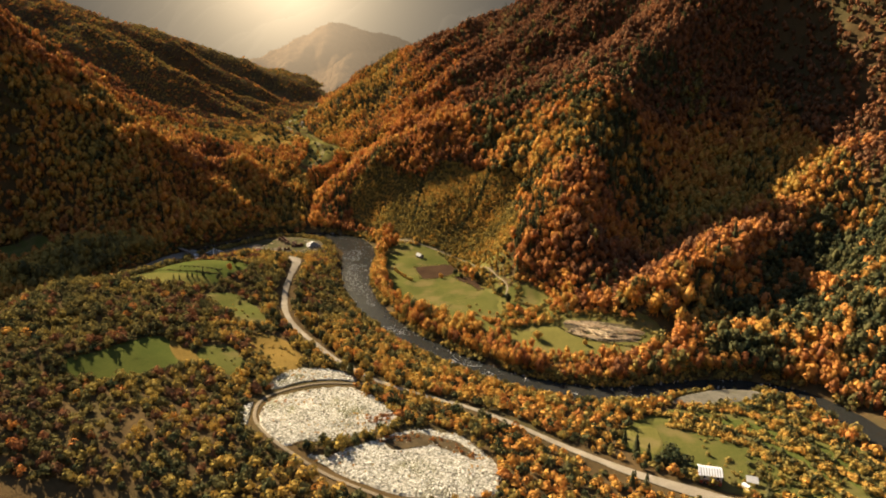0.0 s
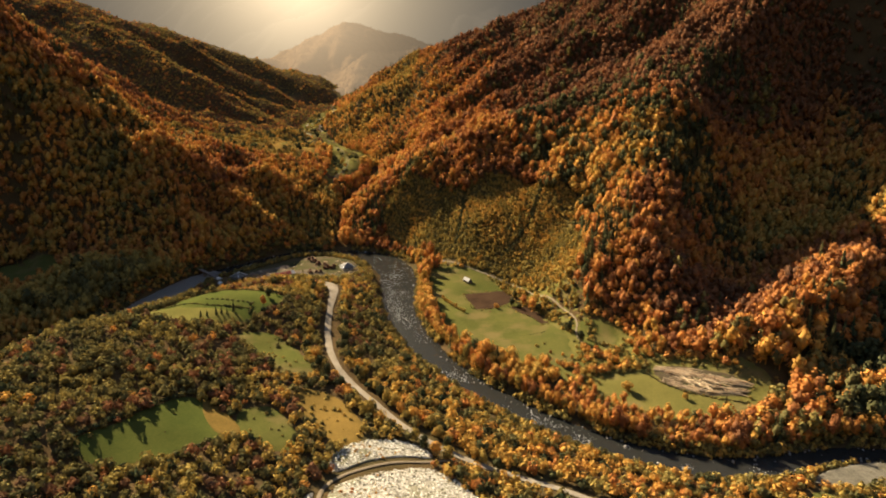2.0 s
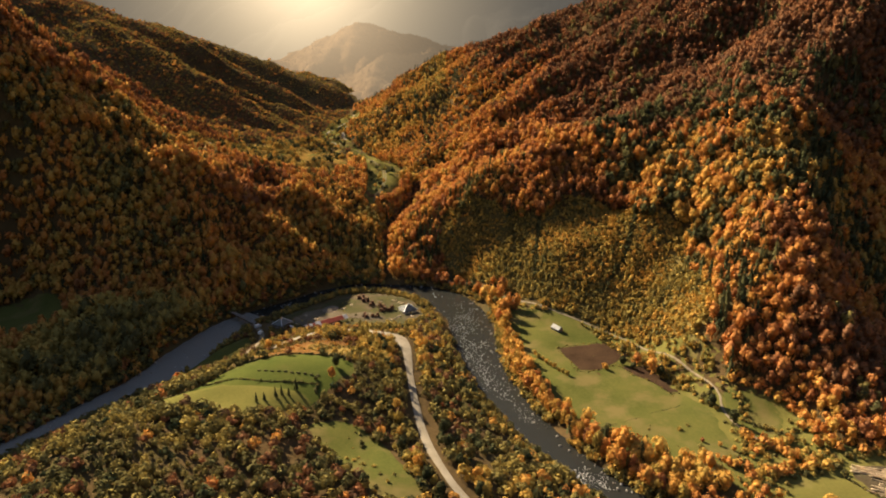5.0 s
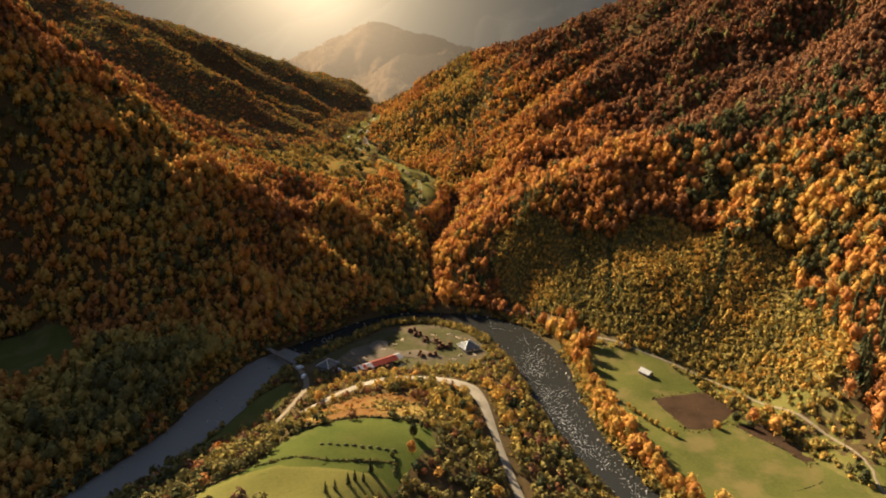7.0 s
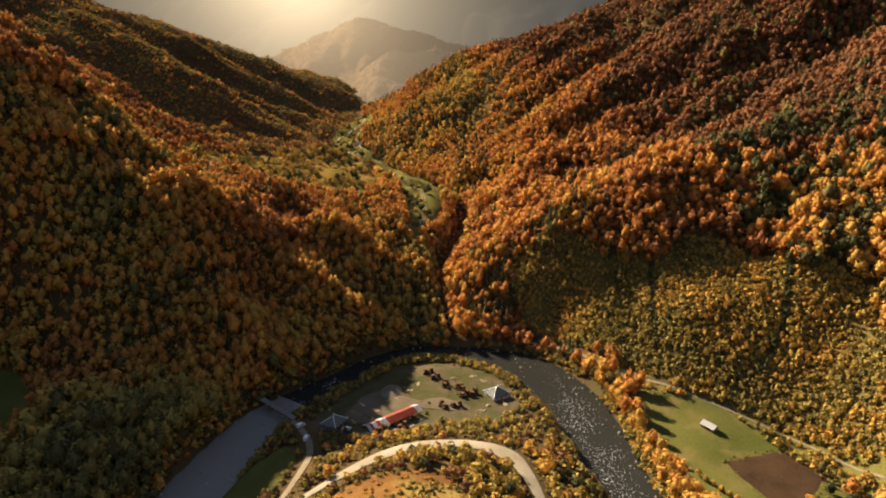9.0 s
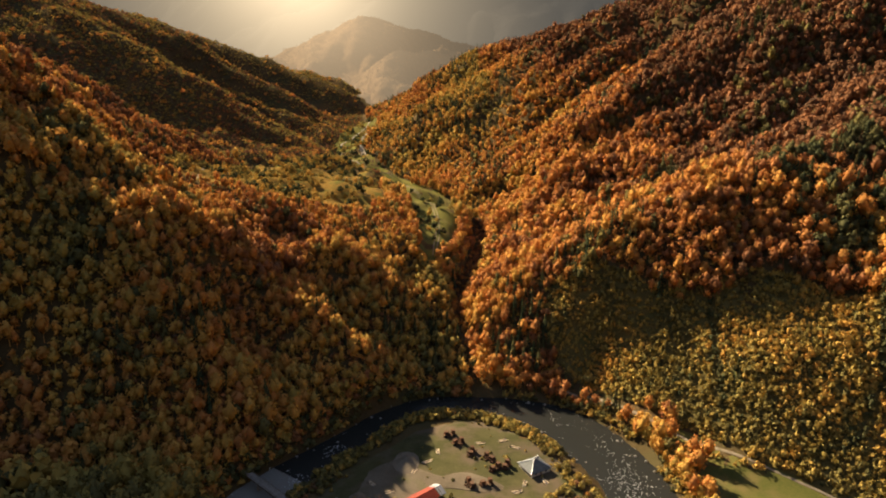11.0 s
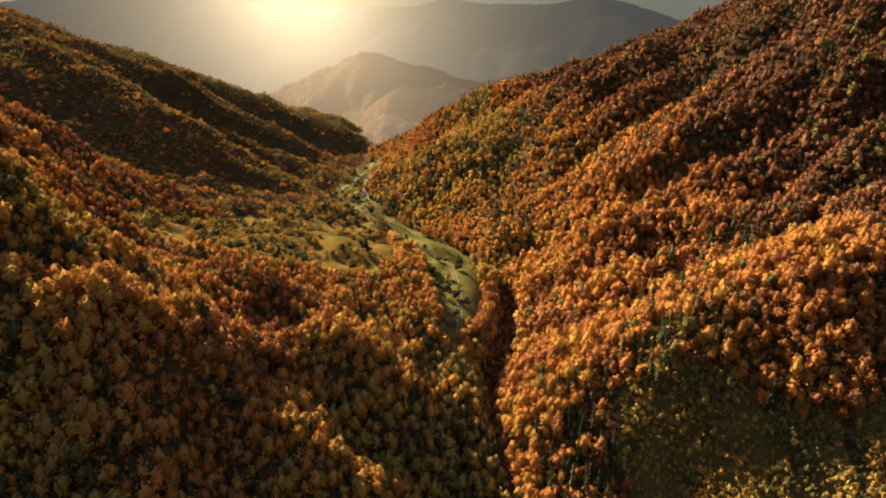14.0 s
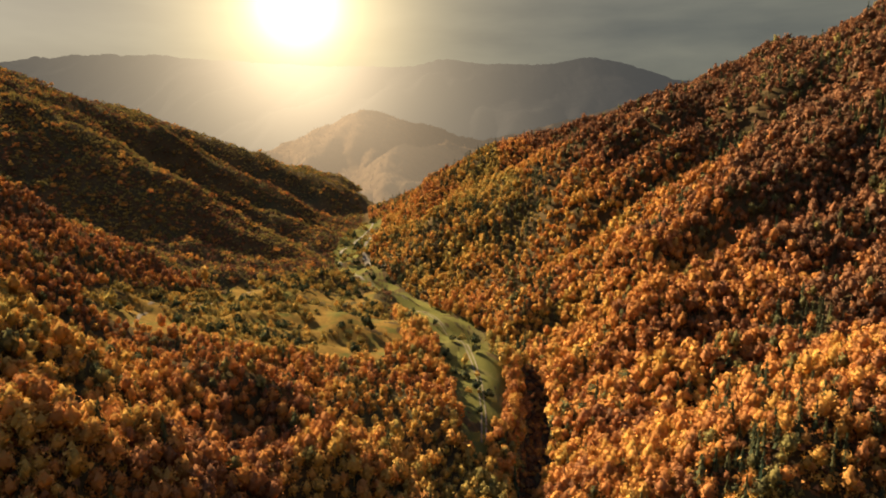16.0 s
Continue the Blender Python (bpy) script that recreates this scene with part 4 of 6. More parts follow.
def conifer(seed, tiers=7, per=7):
    """A spruce: drooping tiers of branch clumps on a straight stem."""
    rng = np.random.default_rng(seed)
    v, f = [], []
    for t in range(tiers):
        z, r = 0.5 + 3.6 * t / tiers, 0.95 * (1 - t / tiers) ** 0.8 + 0.06
        for k in range(per):
            a = 2 * math.pi * (k + rng.random()) / per
            w, q = 2.2 / per, r * rng.uniform(0.8, 1.15)
            i = len(v)
            v += [(0, 0, z + 0.75), (q * math.cos(a - w), q * math.sin(a - w), z - 0.12), (q * math.cos(a + w), q * math.sin(a + w), z - 0.05 + 0.1 * rng.random())]
            f.append((i, i + 1, i + 2))
    i = len(v)
    v += [(0.1, 0, -0.3), (-0.05, 0.09, -0.3), (-0.05, -0.09, -0.3), (0, 0, 4.2)]
    f += [(i, i + 1, i + 3), (i + 1, i + 2, i + 3), (i + 2, i, i + 3)]
    return np.array(v), np.array(f)


def stand(name, label, x, y, radius, tall, tint, kinds, choice, sink=0.2):
    """Many trees of one wood, joined: kinds are (verts, faces), choice says which each tree is."""
    rng = np.random.default_rng(len(x))
    z = land(x, y) - sink
    turn = rng.uniform(0, 2 * math.pi, len(x))
    allv, allf, allt, n = [], [], [], 0
    for k, (v, f) in enumerate(kinds):
        m = np.where(choice == k)[0]
        if not len(m):
            continue
        c, s = np.cos(turn[m])[:, None], np.sin(turn[m])[:, None]
        px = (v[None, :, 0] * c - v[None, :, 1] * s) * radius[m, None] + x[m, None]
        py = (v[None, :, 0] * s + v[None, :, 1] * c) * radius[m, None] + y[m, None]
        pz = v[None, :, 2] * (radius * tall)[m, None] + z[m, None]
        allv.append(np.stack([px, py, pz], -1).reshape(-1, 3))
        allf.append((f[None] + (np.arange(len(m)) * len(v))[:, None, None]).reshape(-1, 3) + n)
        allt.append(np.repeat(tint[m], len(v)))
        n += len(m) * len(v)
    ob = mesh_object(name, np.vstack(allv), np.vstack(allf), leaf_mat)
    ob.data.attributes.new("tint", "FLOAT", "POINT").data.foreach_set("value", np.concatenate(allt).astype(np.float32))
    return tagged(ob, label, "trees", kind="stuff")


def scatter(x0, x1, y0, y1, pitch, seed, jitter=0.85):
    rng = np.random.default_rng(seed)
    x, y = np.meshgrid(np.arange(x0, x1, pitch), np.arange(y0, y1, pitch * 0.92))
    x[1::2] += pitch / 2
    x = (x + rng.uniform(-0.5, 0.5, x.shape) * pitch * jitter).ravel()
    y = (y + rng.uniform(-0.5, 0.5, y.shape) * pitch * jitter).ravel()
    return x, y, rng.random(len(x)), rng.random(len(x))


def clear_of(x, y, margin=2.2, river=2.5, polys=None):
    """True where nothing but trees may stand."""
    ok = np.ones(x.shape, bool)
    for p in OPEN if polys is None else polys:
        ok &= ~inside(x, y, closed(p, 1))
    for t in TRACKS:
        d, w = near_line(x, y, smooth(t, 1))
        ok &= d > w / 2 + margin
    d, w = near_line(x, y, RIVER)
    return ok & (d > w / 2 + river)


def stream_x(y):
    p = np.array(STREAM)
    return np.interp(y, p[:, 1], p[:, 0])


def seen(x, y):
    """The wedge of country that the flight overlooks."""
    return (x > -355 - 0.8 * (y - 445)) & (x < 0.75 * y + 40) & (x > -0.80 * (y - 130) - 330) & (y > 195)


def east_bank(x, y):
    """True east of the lower river."""
    side = np.zeros(x.shape, bool)
    line = [(-150, 690)] + [(p[0], p[1]) for p in RIVER if p[1] < 668 and p[0] > -128]
    poly = line + [(150, -900), (2500, -900), (2500, 690)]
    side |= inside(x, y, poly)
    return side | ((y >= 690) & (x > stream_x(y) + 2))


def west_bank(x, y):
    line = [(p[0], p[1]) for p in RIVER if p[0] < -126]
    return inside(x, y, [(-2500, 285)] + line + [(p[0] - 2, p[1]) for p in STREAM] + [(-2500, 2400)])


BROAD = [broadleaf(s, 108, 8 + s % 4, 1.0 + 0.16 * (s % 4), 0.215, rise=0.7 + 0.35 * (s % 3)) for s in range(10)]
MID_BROAD = [broadleaf(70 + s, 42, 7 + s % 3, 1.0 + 0.16 * (s % 4), 0.36, rise=0.7 + 0.35 * (s % 3)) for s in range(8)]
SPRUCE = [conifer(s, 6, 6) for s in range(3)]
FAR_BROAD = [broadleaf(20 + s, 15, 4, 1.15 + 0.1 * (s % 3), 0.46, True, False, 0.6) for s in range(5)]
LOW_BROAD = [broadleaf(90 + s, 13, 4, 1.0, 0.55, False, False) for s in range(6)]
BUSH = [broadleaf(40 + s, 40, 5, 0.75, 0.31, trunk=False) for s in range(6)]
TINY_BUSH = [broadleaf(40 + s, 20, 4, 0.75, 0.46, trunk=False) for s in range(6)]
WOODS = BROAD + MID_BROAD + SPRUCE
FAR_WOODS = FAR_BROAD + [conifer(9, 4, 5)]


def tint_of(x, y, base, wide, a, seed):
    big = value_noise(x, y, 95, seed) * 0.6 + value_noise(x, y, 34, seed + 1) * 0.4 - 0.5
    return np.clip(base + big * wide * 1.45 + (a - 0.5) * wide * 0.62, 0.22, 1.0)


def plant(name, label, x, y, a, b, base, wide, size, spruce, near, seed):
    spr = (b < spruce * 0.4) | ((b < spruce * 7) & (value_noise(x, y, 60, seed + 7) > 0.72))
    # The extra dark spruces in this patch partly stand in for a shaded slope.
    spr |= inside(x, y, [(-245, 1150), (-212, 1125), (-165, 1190), (-190, 1310), (-255, 1300)]) & (b < 0.35)
    rng = np.random.default_rng(seed)
    r = size * (0.72 + 0.66 * rng.random(len(x)) ** 1.5) * (0.8 + 0.4 * value_noise(x, y, 45, seed + 9)) * np.where(spr, 0.72, 1.0)
    # Tint shift: browner leaves, plus shade painted onto the high eastern flank.
    browner_shaded = 0.44 * np.clip((land(x, y) - 95) / 130, 0, 1) * (x > -100)
    small = (x < -370) & (y > 850)
    r = np.where(small, 0.66 * r, np.where((x < -190) & (x > -430) & (y > 795) & (y <= 870), 0.72 * r, r))
    grove = (x > -362) & (x < -268) & (y > 470) & (y < 586)
    r = np.where(grove & (a < 0.6), 1.5 * r, r)
    browner_shaded = browner_shaded - 0.10 * grove + 0.16 * small + 0.16 * ((x > 95) & (y < 570)) + 0.16 * np.clip((x - 20) / 60, 0, 1) * np.clip((y - 640) / 60, 0, 1)
    # Dark green trees; some are tinted dark to paint shade in hollow and flank.
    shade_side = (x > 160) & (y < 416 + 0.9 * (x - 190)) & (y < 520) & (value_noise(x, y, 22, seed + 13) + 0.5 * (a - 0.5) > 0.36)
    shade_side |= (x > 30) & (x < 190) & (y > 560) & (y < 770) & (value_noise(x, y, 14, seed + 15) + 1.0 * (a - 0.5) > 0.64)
    tint = np.where(spr | shade_side, 0.02 + 0.12 * a, np.where((b > 0.975) | (b > 0.75) & (value_noise(x, y, 40, seed + 11) > 0.70), 0.10 + 0.16 * a, np.clip(tint_of(x, y, base, wide, a, seed) + browner_shaded, 0, 0.84 + 0.12 * a)))
    kinds = WOODS if near else FAR_WOODS
    nb = len(BROAD) + len(MID_BROAD) if near else len(FAR_BROAD)
    leafy = rng.integers(0, nb, len(x))
    if near:
        close = (y < 790) & (x > -330) & (x < 110)
        leafy = np.where(close, rng.integers(0, len(BROAD), len(x)), len(BROAD) + rng.integers(0, len(MID_BROAD), len(x)))
    choice = np.where(spr, nb + rng.integers(0, len(kinds) - nb, len(x)), leafy)
    tall = np.where(spr, rng.uniform(1.15, 1.7, len(x)), rng.uniform(0.78, 1.15, len(x)))
    return stand(name, label, x, y, r, tall, tint, kinds, choice)


# eastern mountain
x, y, a, b = scatter(-165, 420, 300, 1000, 4.3, 1)
ok = clear_of(x, y) & seen(x, y) & (east_bank(x, y) | inside(x, y, [(-150, 784), (-135, 760), (-120, 930), (-127, 930), (-131, 845)])) & (~inside(x, y, closed(SLASH, 1)) | (near_line(x, y, [(p[0], p[1], 0) for p in SLASH[:10]])[0] < 26 * value_noise(x, y, 17, 141) - 8)) & ~inside(x, y, FOOT_CLEAR) & ((x > 95) | (y > 395) | (x < -20)) & (x < 300 + 0.1 * y)
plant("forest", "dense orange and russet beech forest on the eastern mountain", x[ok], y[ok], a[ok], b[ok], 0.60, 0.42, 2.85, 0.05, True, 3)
x, y, a, b = scatter(-320, 340, 1000, 1650, 5.3, 2)
ok = clear_of(x, y) & (x > stream_x(y) + 6) & (x < 330) & ((y < 1560) | (x < -200) & (y < 1640))
plant("forest", "autumn forest up the eastern side of the valley", x[ok], y[ok], a[ok], b[ok], 0.55, 0.40, 3.0, 0.05, False, 5)
x, y, a, b = scatter(290, 520, 420, 1000, 6.6, 12)
ok = (x >= 300 + 0.1 * y) & (x < 0.72 * y + 60)
plant("forest", "dark autumn forest below the eastern summit", x[ok], y[ok], a[ok], b[ok], 0.80, 0.30, 3.3, 0.04, False, 6)
# undergrowth on the steepest faces
x, y, a, b = scatter(-340, 60, 612, 770, 3.2, 17)
ok = clear_of(x, y, 1.0, 1.0, [YARD, GORGE, VALLEY_LOW]) & ((x > -145) & (y > 690) & ~inside(x, y, closed(SLASH, 1)) | (x < -180) & (y < 720) & west_bank(x, y))
x, y, a = x[ok], y[ok], a[ok]
rng = np.random.default_rng(18)
stand("undergrowth", "russet saplings and bushes under the forest edge", x, y, rng.uniform(1.2, 2.2, len(x)), rng.uniform(0.8, 1.4, len(x)), np.clip(0.40 + 0.55 * a, 0, 1), LOW_BROAD, rng.integers(0, len(LOW_BROAD), len(x)))
# western hill and spur
x, y, a, b = scatter(-520, -126, 440, 1000, 4.4, 3)
ok = clear_of(x, y) & seen(x, y) & west_bank(x, y)
plant("forest", "russet beech forest on the shaded western spur", x[ok], y[ok], a[ok], b[ok], 0.60, 0.46, 2.8, 0.05, True, 8)
x, y, a, b = scatter(-1000, -180, 1000, 1950, 4.7, 4)
ok = clear_of(x, y) & (x < stream_x(y) - 4) & (x > -540 - 1.4 * (y - 1000)) & (x > -860) & ((y < 1560) | (a < 0.7)) & ((y < 1900) | (x > -420))
x, y, a, b = x[ok], y[ok], a[ok], b[ok]
rng = np.random.default_rng(44)
patch = value_noise(x, y, 60, 45)
stand("forest", "low brown and olive autumn woods on the western spurs", x, y, rng.uniform(1.3, 2.9, len(x)) * (0.8 + 0.5 * (b > 0.9)), rng.uniform(0.55, 1.0, len(x)),
      np.where(b > 0.92, 0.50 + 0.2 * a, np.where(a + 0.7 * patch > 0.95, 0.82 + 0.16 * b, 0.24 + 0.16 * a)), LOW_BROAD, rng.integers(0, len(LOW_BROAD), len(x)))
x, y, a, b = scatter(-760, -505, 520, 1000, 8.0, 14)
ok = (x < -520) & (x > -570)
plant("forest", "brown forest high on the western hill", x[ok], y[ok], a[ok], b[ok], 0.60, 0.40, 3.6, 0.05, False, 10)

# scrub on the terrace inside the bend; darker western tints include painted shade
x, y, a, b = scatter(-330, 260, 190, 600, 4.3, 5)
ok = clear_of(x, y, 3.8, 3.0) & seen(x, y) & ~east_bank(x, y) & ~west_bank(x, y) & (value_noise(x, y, 16, 61) + 0.4 * b > 0.27)
rng = np.random.default_rng(7)
x, y, a, b = x[ok], y[ok], a[ok], b[ok]
stand("scrub", "mixed green and golden scrub on the river terrace", x, y, rng.uniform(1.3, 2.9, len(x)) * (0.75 + 0.5 * value_noise(x, y, 40, 63)), rng.uniform(0.9, 1.3, len(x)),
      np.where((b > 0.972) | (b > 0.78) & (x > -60) & (value_noise(x, y, 21, 67) > 0.56), 0.50 + 0.25 * a, np.where((b < 0.10) | (b < 0.42) & (x > -110) & (value_noise(x, y, 15, 66) > 0.60), 0.03 + 0.08 * a, np.where((b > 0.84) & (x < -85), 0.84 + 0.14 * a, 0.135 + 0.14 * value_noise(x, y, 38, 65) + 0.14 * (a - 0.4) + 0.17 * (a > 0.35) * np.clip((x + 150) / 30, 0, 1) * np.clip((400 - y) / 30, 0, 1) + 0.16 * inside(x, y, [(-210, 490), (-200, 560), (-150, 576), (-105, 600), (-98, 540), (-108, 470), (-140, 466)]) + 0.13 * np.clip((x + 20) / 60, 0, 1)))), BUSH, rng.integers(0, len(BUSH), len(x)))
# shrubs of the clear-cut slope
x, y, a, b = scatter(-115, 95, 495, 745, 2.05, 6)
ok = clear_of(x, y, 1.0, 4.0, [EAST_FIELD]) & (inside(x, y, closed(SLASH, 1)) | (inside(x, y, closed(VERGE, 1)) & (b < 0.45))) & (value_noise(x, y, 9, 71) + 0.4 * a > 0.24)
x, y, a, b = x[ok], y[ok], a[ok], b[ok]
# Shrubs along two uncut gully lines are tinted dark to paint their shade.
gully_shade = np.minimum(near_line(x, y, [(-20, 690, 1), (-25, 660, 1), (-31, 632, 1)])[0], near_line(x, y, [(46, 640, 1), (34, 616, 1), (14, 598, 1)])[0])
stand("shrubs", "olive and yellow young growth on the clear-cut slope", x, y, rng.uniform(0.85, 1.75, len(x)) * (0.8 + 0.5 * value_noise(x, y, 12, 74)), rng.uniform(0.9, 1.75, len(x)),
      np.where(gully_shade < 1.7 + 1.2 * (a - 0.5), 0.09, np.clip(0.25 + 0.24 * value_noise(x, y, 22, 73) + 0.20 * (a - 0.5) - 0.16 * (b > 0.86), 0.08, 0.52)), TINY_BUSH, rng.integers(0, len(TINY_BUSH), len(x)))
# thicket on the eastern low ground
x, y, a, b = scatter(-60, 330, 190, 460, 4.4, 8)
ok = clear_of(x, y, 2.0, 3.0) & seen(x, y) & east_bank(x, y) & ~((x > 95) & (y > 345)) & (y < 396)
x, y, a, b = x[ok], y[ok], a[ok], b[ok]
stand("thicket", "orange riverside thicket and young trees", x, y, rng.uniform(1.3, 2.4, len(x)), rng.uniform(0.8, 1.2, len(x)),
      np.where(b < 0.10, 0.10 + 0.2 * a, np.clip(0.70 + 0.32 * (a - 0.5) + 0.30 * (value_noise(x, y, 25, 81) - 0.5), 0, 0.94)), BROAD, rng.integers(0, len(BROAD), len(x)))
# bushes over the saddle and along the side valley
x, y, a, b = scatter(-400, -140, 790, 1500, 4.4, 9)
ok = clear_of(x, y, 1.5, 4.0, []) & (inside(x, y, SADDLE) & (near_line(x, y, SADDLE_PATH)[0] > 5) & (b < 2.0 * value_noise(x, y, 42, 68) - 0.66) | (inside(x, y, VALLEY_MID) | inside(x, y, VALLEY_TOP) | inside(x, y, VALLEY_LOW)) & (b < 0.02 + 0.25 * (value_noise(x, y, 30, 69) > 0.74)) | inside(x, y, VALLEY_TOP) & (b < 0.3))
x, y, a, b = x[ok], y[ok], a[ok], b[ok]
stand("shrubs", "green and golden bushes dotted over grass", x, y, rng.uniform(1.2, 3.0, len(x)) * (0.8 + 0.5 * (b < 0.12)), rng.uniform(0.9, 1.7, len(x)), np.clip(np.where(b < 0.07, 0.05, 0.25 + 0.26 * a), 0, 1), BUSH, rng.integers(0, len(BUSH), len(x)))
# bushes down to the water on both banks
pts = np.array(along(RIVER, 2.0))
pts = pts[(pts[:, 1] > 300) & (pts[:, 0] > -330) & (pts[:, 0] < 225)]
t = np.gradient(pts[:, :2], axis=0)
t /= np.hypot(t[:, 0], t[:, 1])[:, None] + 1e-9
x, y, side = [], [], []
for s in (-1, 1):
    for row in (0.2, 2.0, 4.6, 7.6):
        off = pts[:, 2] / 2 + row + rng.uniform(-1.2, 1.2, len(pts))
        x.append(pts[:, 0] - t[:, 1] * off * s)
        y.append(pts[:, 1] + t[:, 0] * off * s)
x, y = np.concatenate(x), np.concatenate(y)
ok = clear_of(x, y, 1.5, -1.2, [EAST_FIELD, GRAVEL_BAR, RIVER_GREEN]) & ((value_noise(x, y, 14, 85) > 0.30) | west_bank(x, y))
x, y = x[ok], y[ok]
a = rng.random(len(x))
# West bank bushes take darker tints that paint the shade on that side.
shady = west_bank(x, y)
stand("bank_bushes", "golden and olive bushes along the river banks", x, y, rng.uniform(0.9, 2.1, len(x)) + 0.8 * shady, rng.uniform(0.9, 1.3, len(x)), np.clip(np.where(shady, 0.08 + 0.85 * a * a, 0.12 + 0.36 * a), 0, 1), TINY_BUSH, rng.integers(0, len(TINY_BUSH), len(x)))
# low golden growth between the yard and the road
x, y, a, b = scatter(-235, -95, 462, 660, 2.4, 15)
d1, w1 = near_line(x, y, smooth(ROAD, 1))
ok = clear_of(x, y, 1.2, 2.0, []) & (inside(x, y, YARD) & (b < 0.015 + 0.35 * (value_noise(x, y, 17, 87) > 0.72)) | ((d1 < 16) & ~inside(x, y, YARD) & (b < 0.5)) | (inside(x, y, BRACKEN) & (b < 0.95) & (value_noise(x, y * 2.5, 13, 88) > 0.60)))
x, y, a = x[ok], y[ok], a[ok]
stand("bushes", "low golden bushes around the sawmill yard", x, y, rng.uniform(0.5, 1.25, len(x)), rng.uniform(0.7, 1.1, len(x)), np.clip(0.15 + 0.26 * a, 0, 1), TINY_BUSH, rng.integers(0, len(TINY_BUSH), len(x)))

# the hills at the valley's head, wooded all over; trees share the hills' painted haze glow
for _hill, hx, hy, hz in HEAD_HILLS:
    m = (hx > -640) & (hx < 140)
    hx, hy, hz = hx[m], hy[m], hz[m]
    rr = rng.uniform(1.0, 2.0, len(hx))
    cv, cf = broadleaf(60, 10, 4, 1.1, 0.6, True, False)
    hv = cv[None] * rr[:, None, None] + np.stack([hx + rng.uniform(-5, 5, len(hx)), hy + rng.uniform(-4, 4, len(hx)), hz - 1.5], -1)[:, None, :]
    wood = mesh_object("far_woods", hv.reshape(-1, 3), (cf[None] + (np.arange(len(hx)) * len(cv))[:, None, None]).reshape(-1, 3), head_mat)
    tagged(wood, "tan autumn woods on the head hill, haze glow painted in", "trees", kind="stuff")


def belt(name, label, lines, spread, pitch, sizes, tints, seed, share=1.0):
    """Bushes strewn along lines."""
    rng = np.random.default_rng(seed)
    x, y = [], []
    for line in lines:
        p = np.array(along([(q[0], q[1], 1) for q in line], pitch))
        for _ in range(max(1, int(spread / 1.6))):
            x.append(p[:, 0] + rng.normal(0, spread / 2.2, len(p)))
            y.append(p[:, 1] + rng.normal(0, spread / 2.2, len(p)))
    x, y = np.concatenate(x), np.concatenate(y)
    ok = clear_of(x, y, 1.0, 1.5, [GRAVEL_BAR]) & (rng.random(len(x)) < share)
    x, y = x[ok], y[ok]
    return stand(name, label, x, y, rng.uniform(*sizes, len(x)), rng.uniform(0.9, 1.35, len(x)), rng.uniform(*tints, len(x)), BUSH, rng.integers(0, len(BUSH), len(x)))


belt("bushes", "golden willow bushes between the yard and the river", [[(-190, 542), (-176, 561), (-164, 568), (-145, 572), (-127, 576), (-116, 590), (-113, 610), (-122, 632), (-136, 645), (-150, 654), (-169, 657), (-181, 655)]], 5.0, 2.6, (0.6, 2.2), (0.20, 0.42), 101)
belt("bushes", "dense bushes on the bank beside the yard", [[(-183, 652), (-200, 634), (-214, 612), (-226, 592)]], 3.6, 2.4, (0.9, 1.8), (0.16, 0.36), 102)
ROWS = [[(117, 291), (130, 281), (139, 272), (146, 263), (152, 250), (158, 234)], [(134, 307), (148, 302), (158, 297), (166, 284), (169, 262), (169, 246)], [(162, 313), (176, 292), (183, 272), (186, 250), (190, 236)]]
belt("shrub_rows", "rows of golden shrubs between green strips", ROWS, 5.0, 2.1, (0.8, 2.1), (0.20, 0.52), 103)
belt("shrub_rows", "dark green bushes behind the golden shrubs", [[(p[0] + 3.5, p[1] + 3) for p in r] for r in ROWS], 4.6, 2.0, (0.8, 2.2), (0.03, 0.20), 104)
belt("bushes", "green and gold bushes between the gravel fields", [[(-63, 230), (-53, 235), (-40, 241), (-30, 248), (-21, 257)], [(-96, 300), (-95, 270), (-90, 245), (-76, 232), (-62, 222)]], 2.6, 2.0, (0.8, 1.8), (0.06, 0.30), 105)
belt("bushes", "rust-brown low growth beside the gravel fields", [[(-42, 292), (-28, 280), (-14, 264), (4, 266), (20, 258), (34, 238)], [(-36, 300), (-18, 286), (0, 276), (24, 268)]], 5.5, 2.0, (0.6, 1.5), (0.34, 0.72), 106)
belt("bushes", "low green and gold bushes by the log yard", [[(72, 414), (84, 418), (98, 419), (114, 410), (128, 400)], [(58, 486), (56, 450), (70, 440), (80, 446), (84, 428)]], 3.5, 2.2, (0.7, 1.5), (0.10, 0.48), 107)
belt("bushes", "orange and golden bushes between the small meadows", [[(34, 404), (48, 410), (60, 414), (72, 414)], [(44, 424), (54, 430), (66, 434)], [(30, 420), (38, 412)]], 4.0, 2.4, (1.2, 2.8), (0.34, 0.70), 114)
belt("bushes", "orange young trees along the forest's foot", [[(60, 484), (64, 476), (78, 462), (82, 448), (82, 436)], [(78, 428), (92, 424), (110, 416), (126, 405)], [(50, 436), (56, 426), (66, 420)]], 4.0, 3.4, (1.6, 3.2), (0.44, 0.76), 115)
belt("bushes", "golden young trees on the saddle clearing", [[(-345, 925), (-325, 950), (-305, 965), (-290, 955)], [(-330, 985), (-305, 1000), (-285, 990)]], 13.0, 5.0, (1.4, 3.4), (0.20, 0.50), 110)
belt("weeds", "rough weeds round the ploughed patches", [[(-26, 546), (6, 556), (11, 545), (18, 537), (9, 525), (-5, 514), (-18, 512), (-22, 526), (-26, 546)], [(7, 520), (24, 518), (30, 498), (34, 486), (27, 484), (23, 497), (13, 508), (7, 520)]], 1.8, 1.6, (0.3, 0.8), (0.12, 0.30), 111)
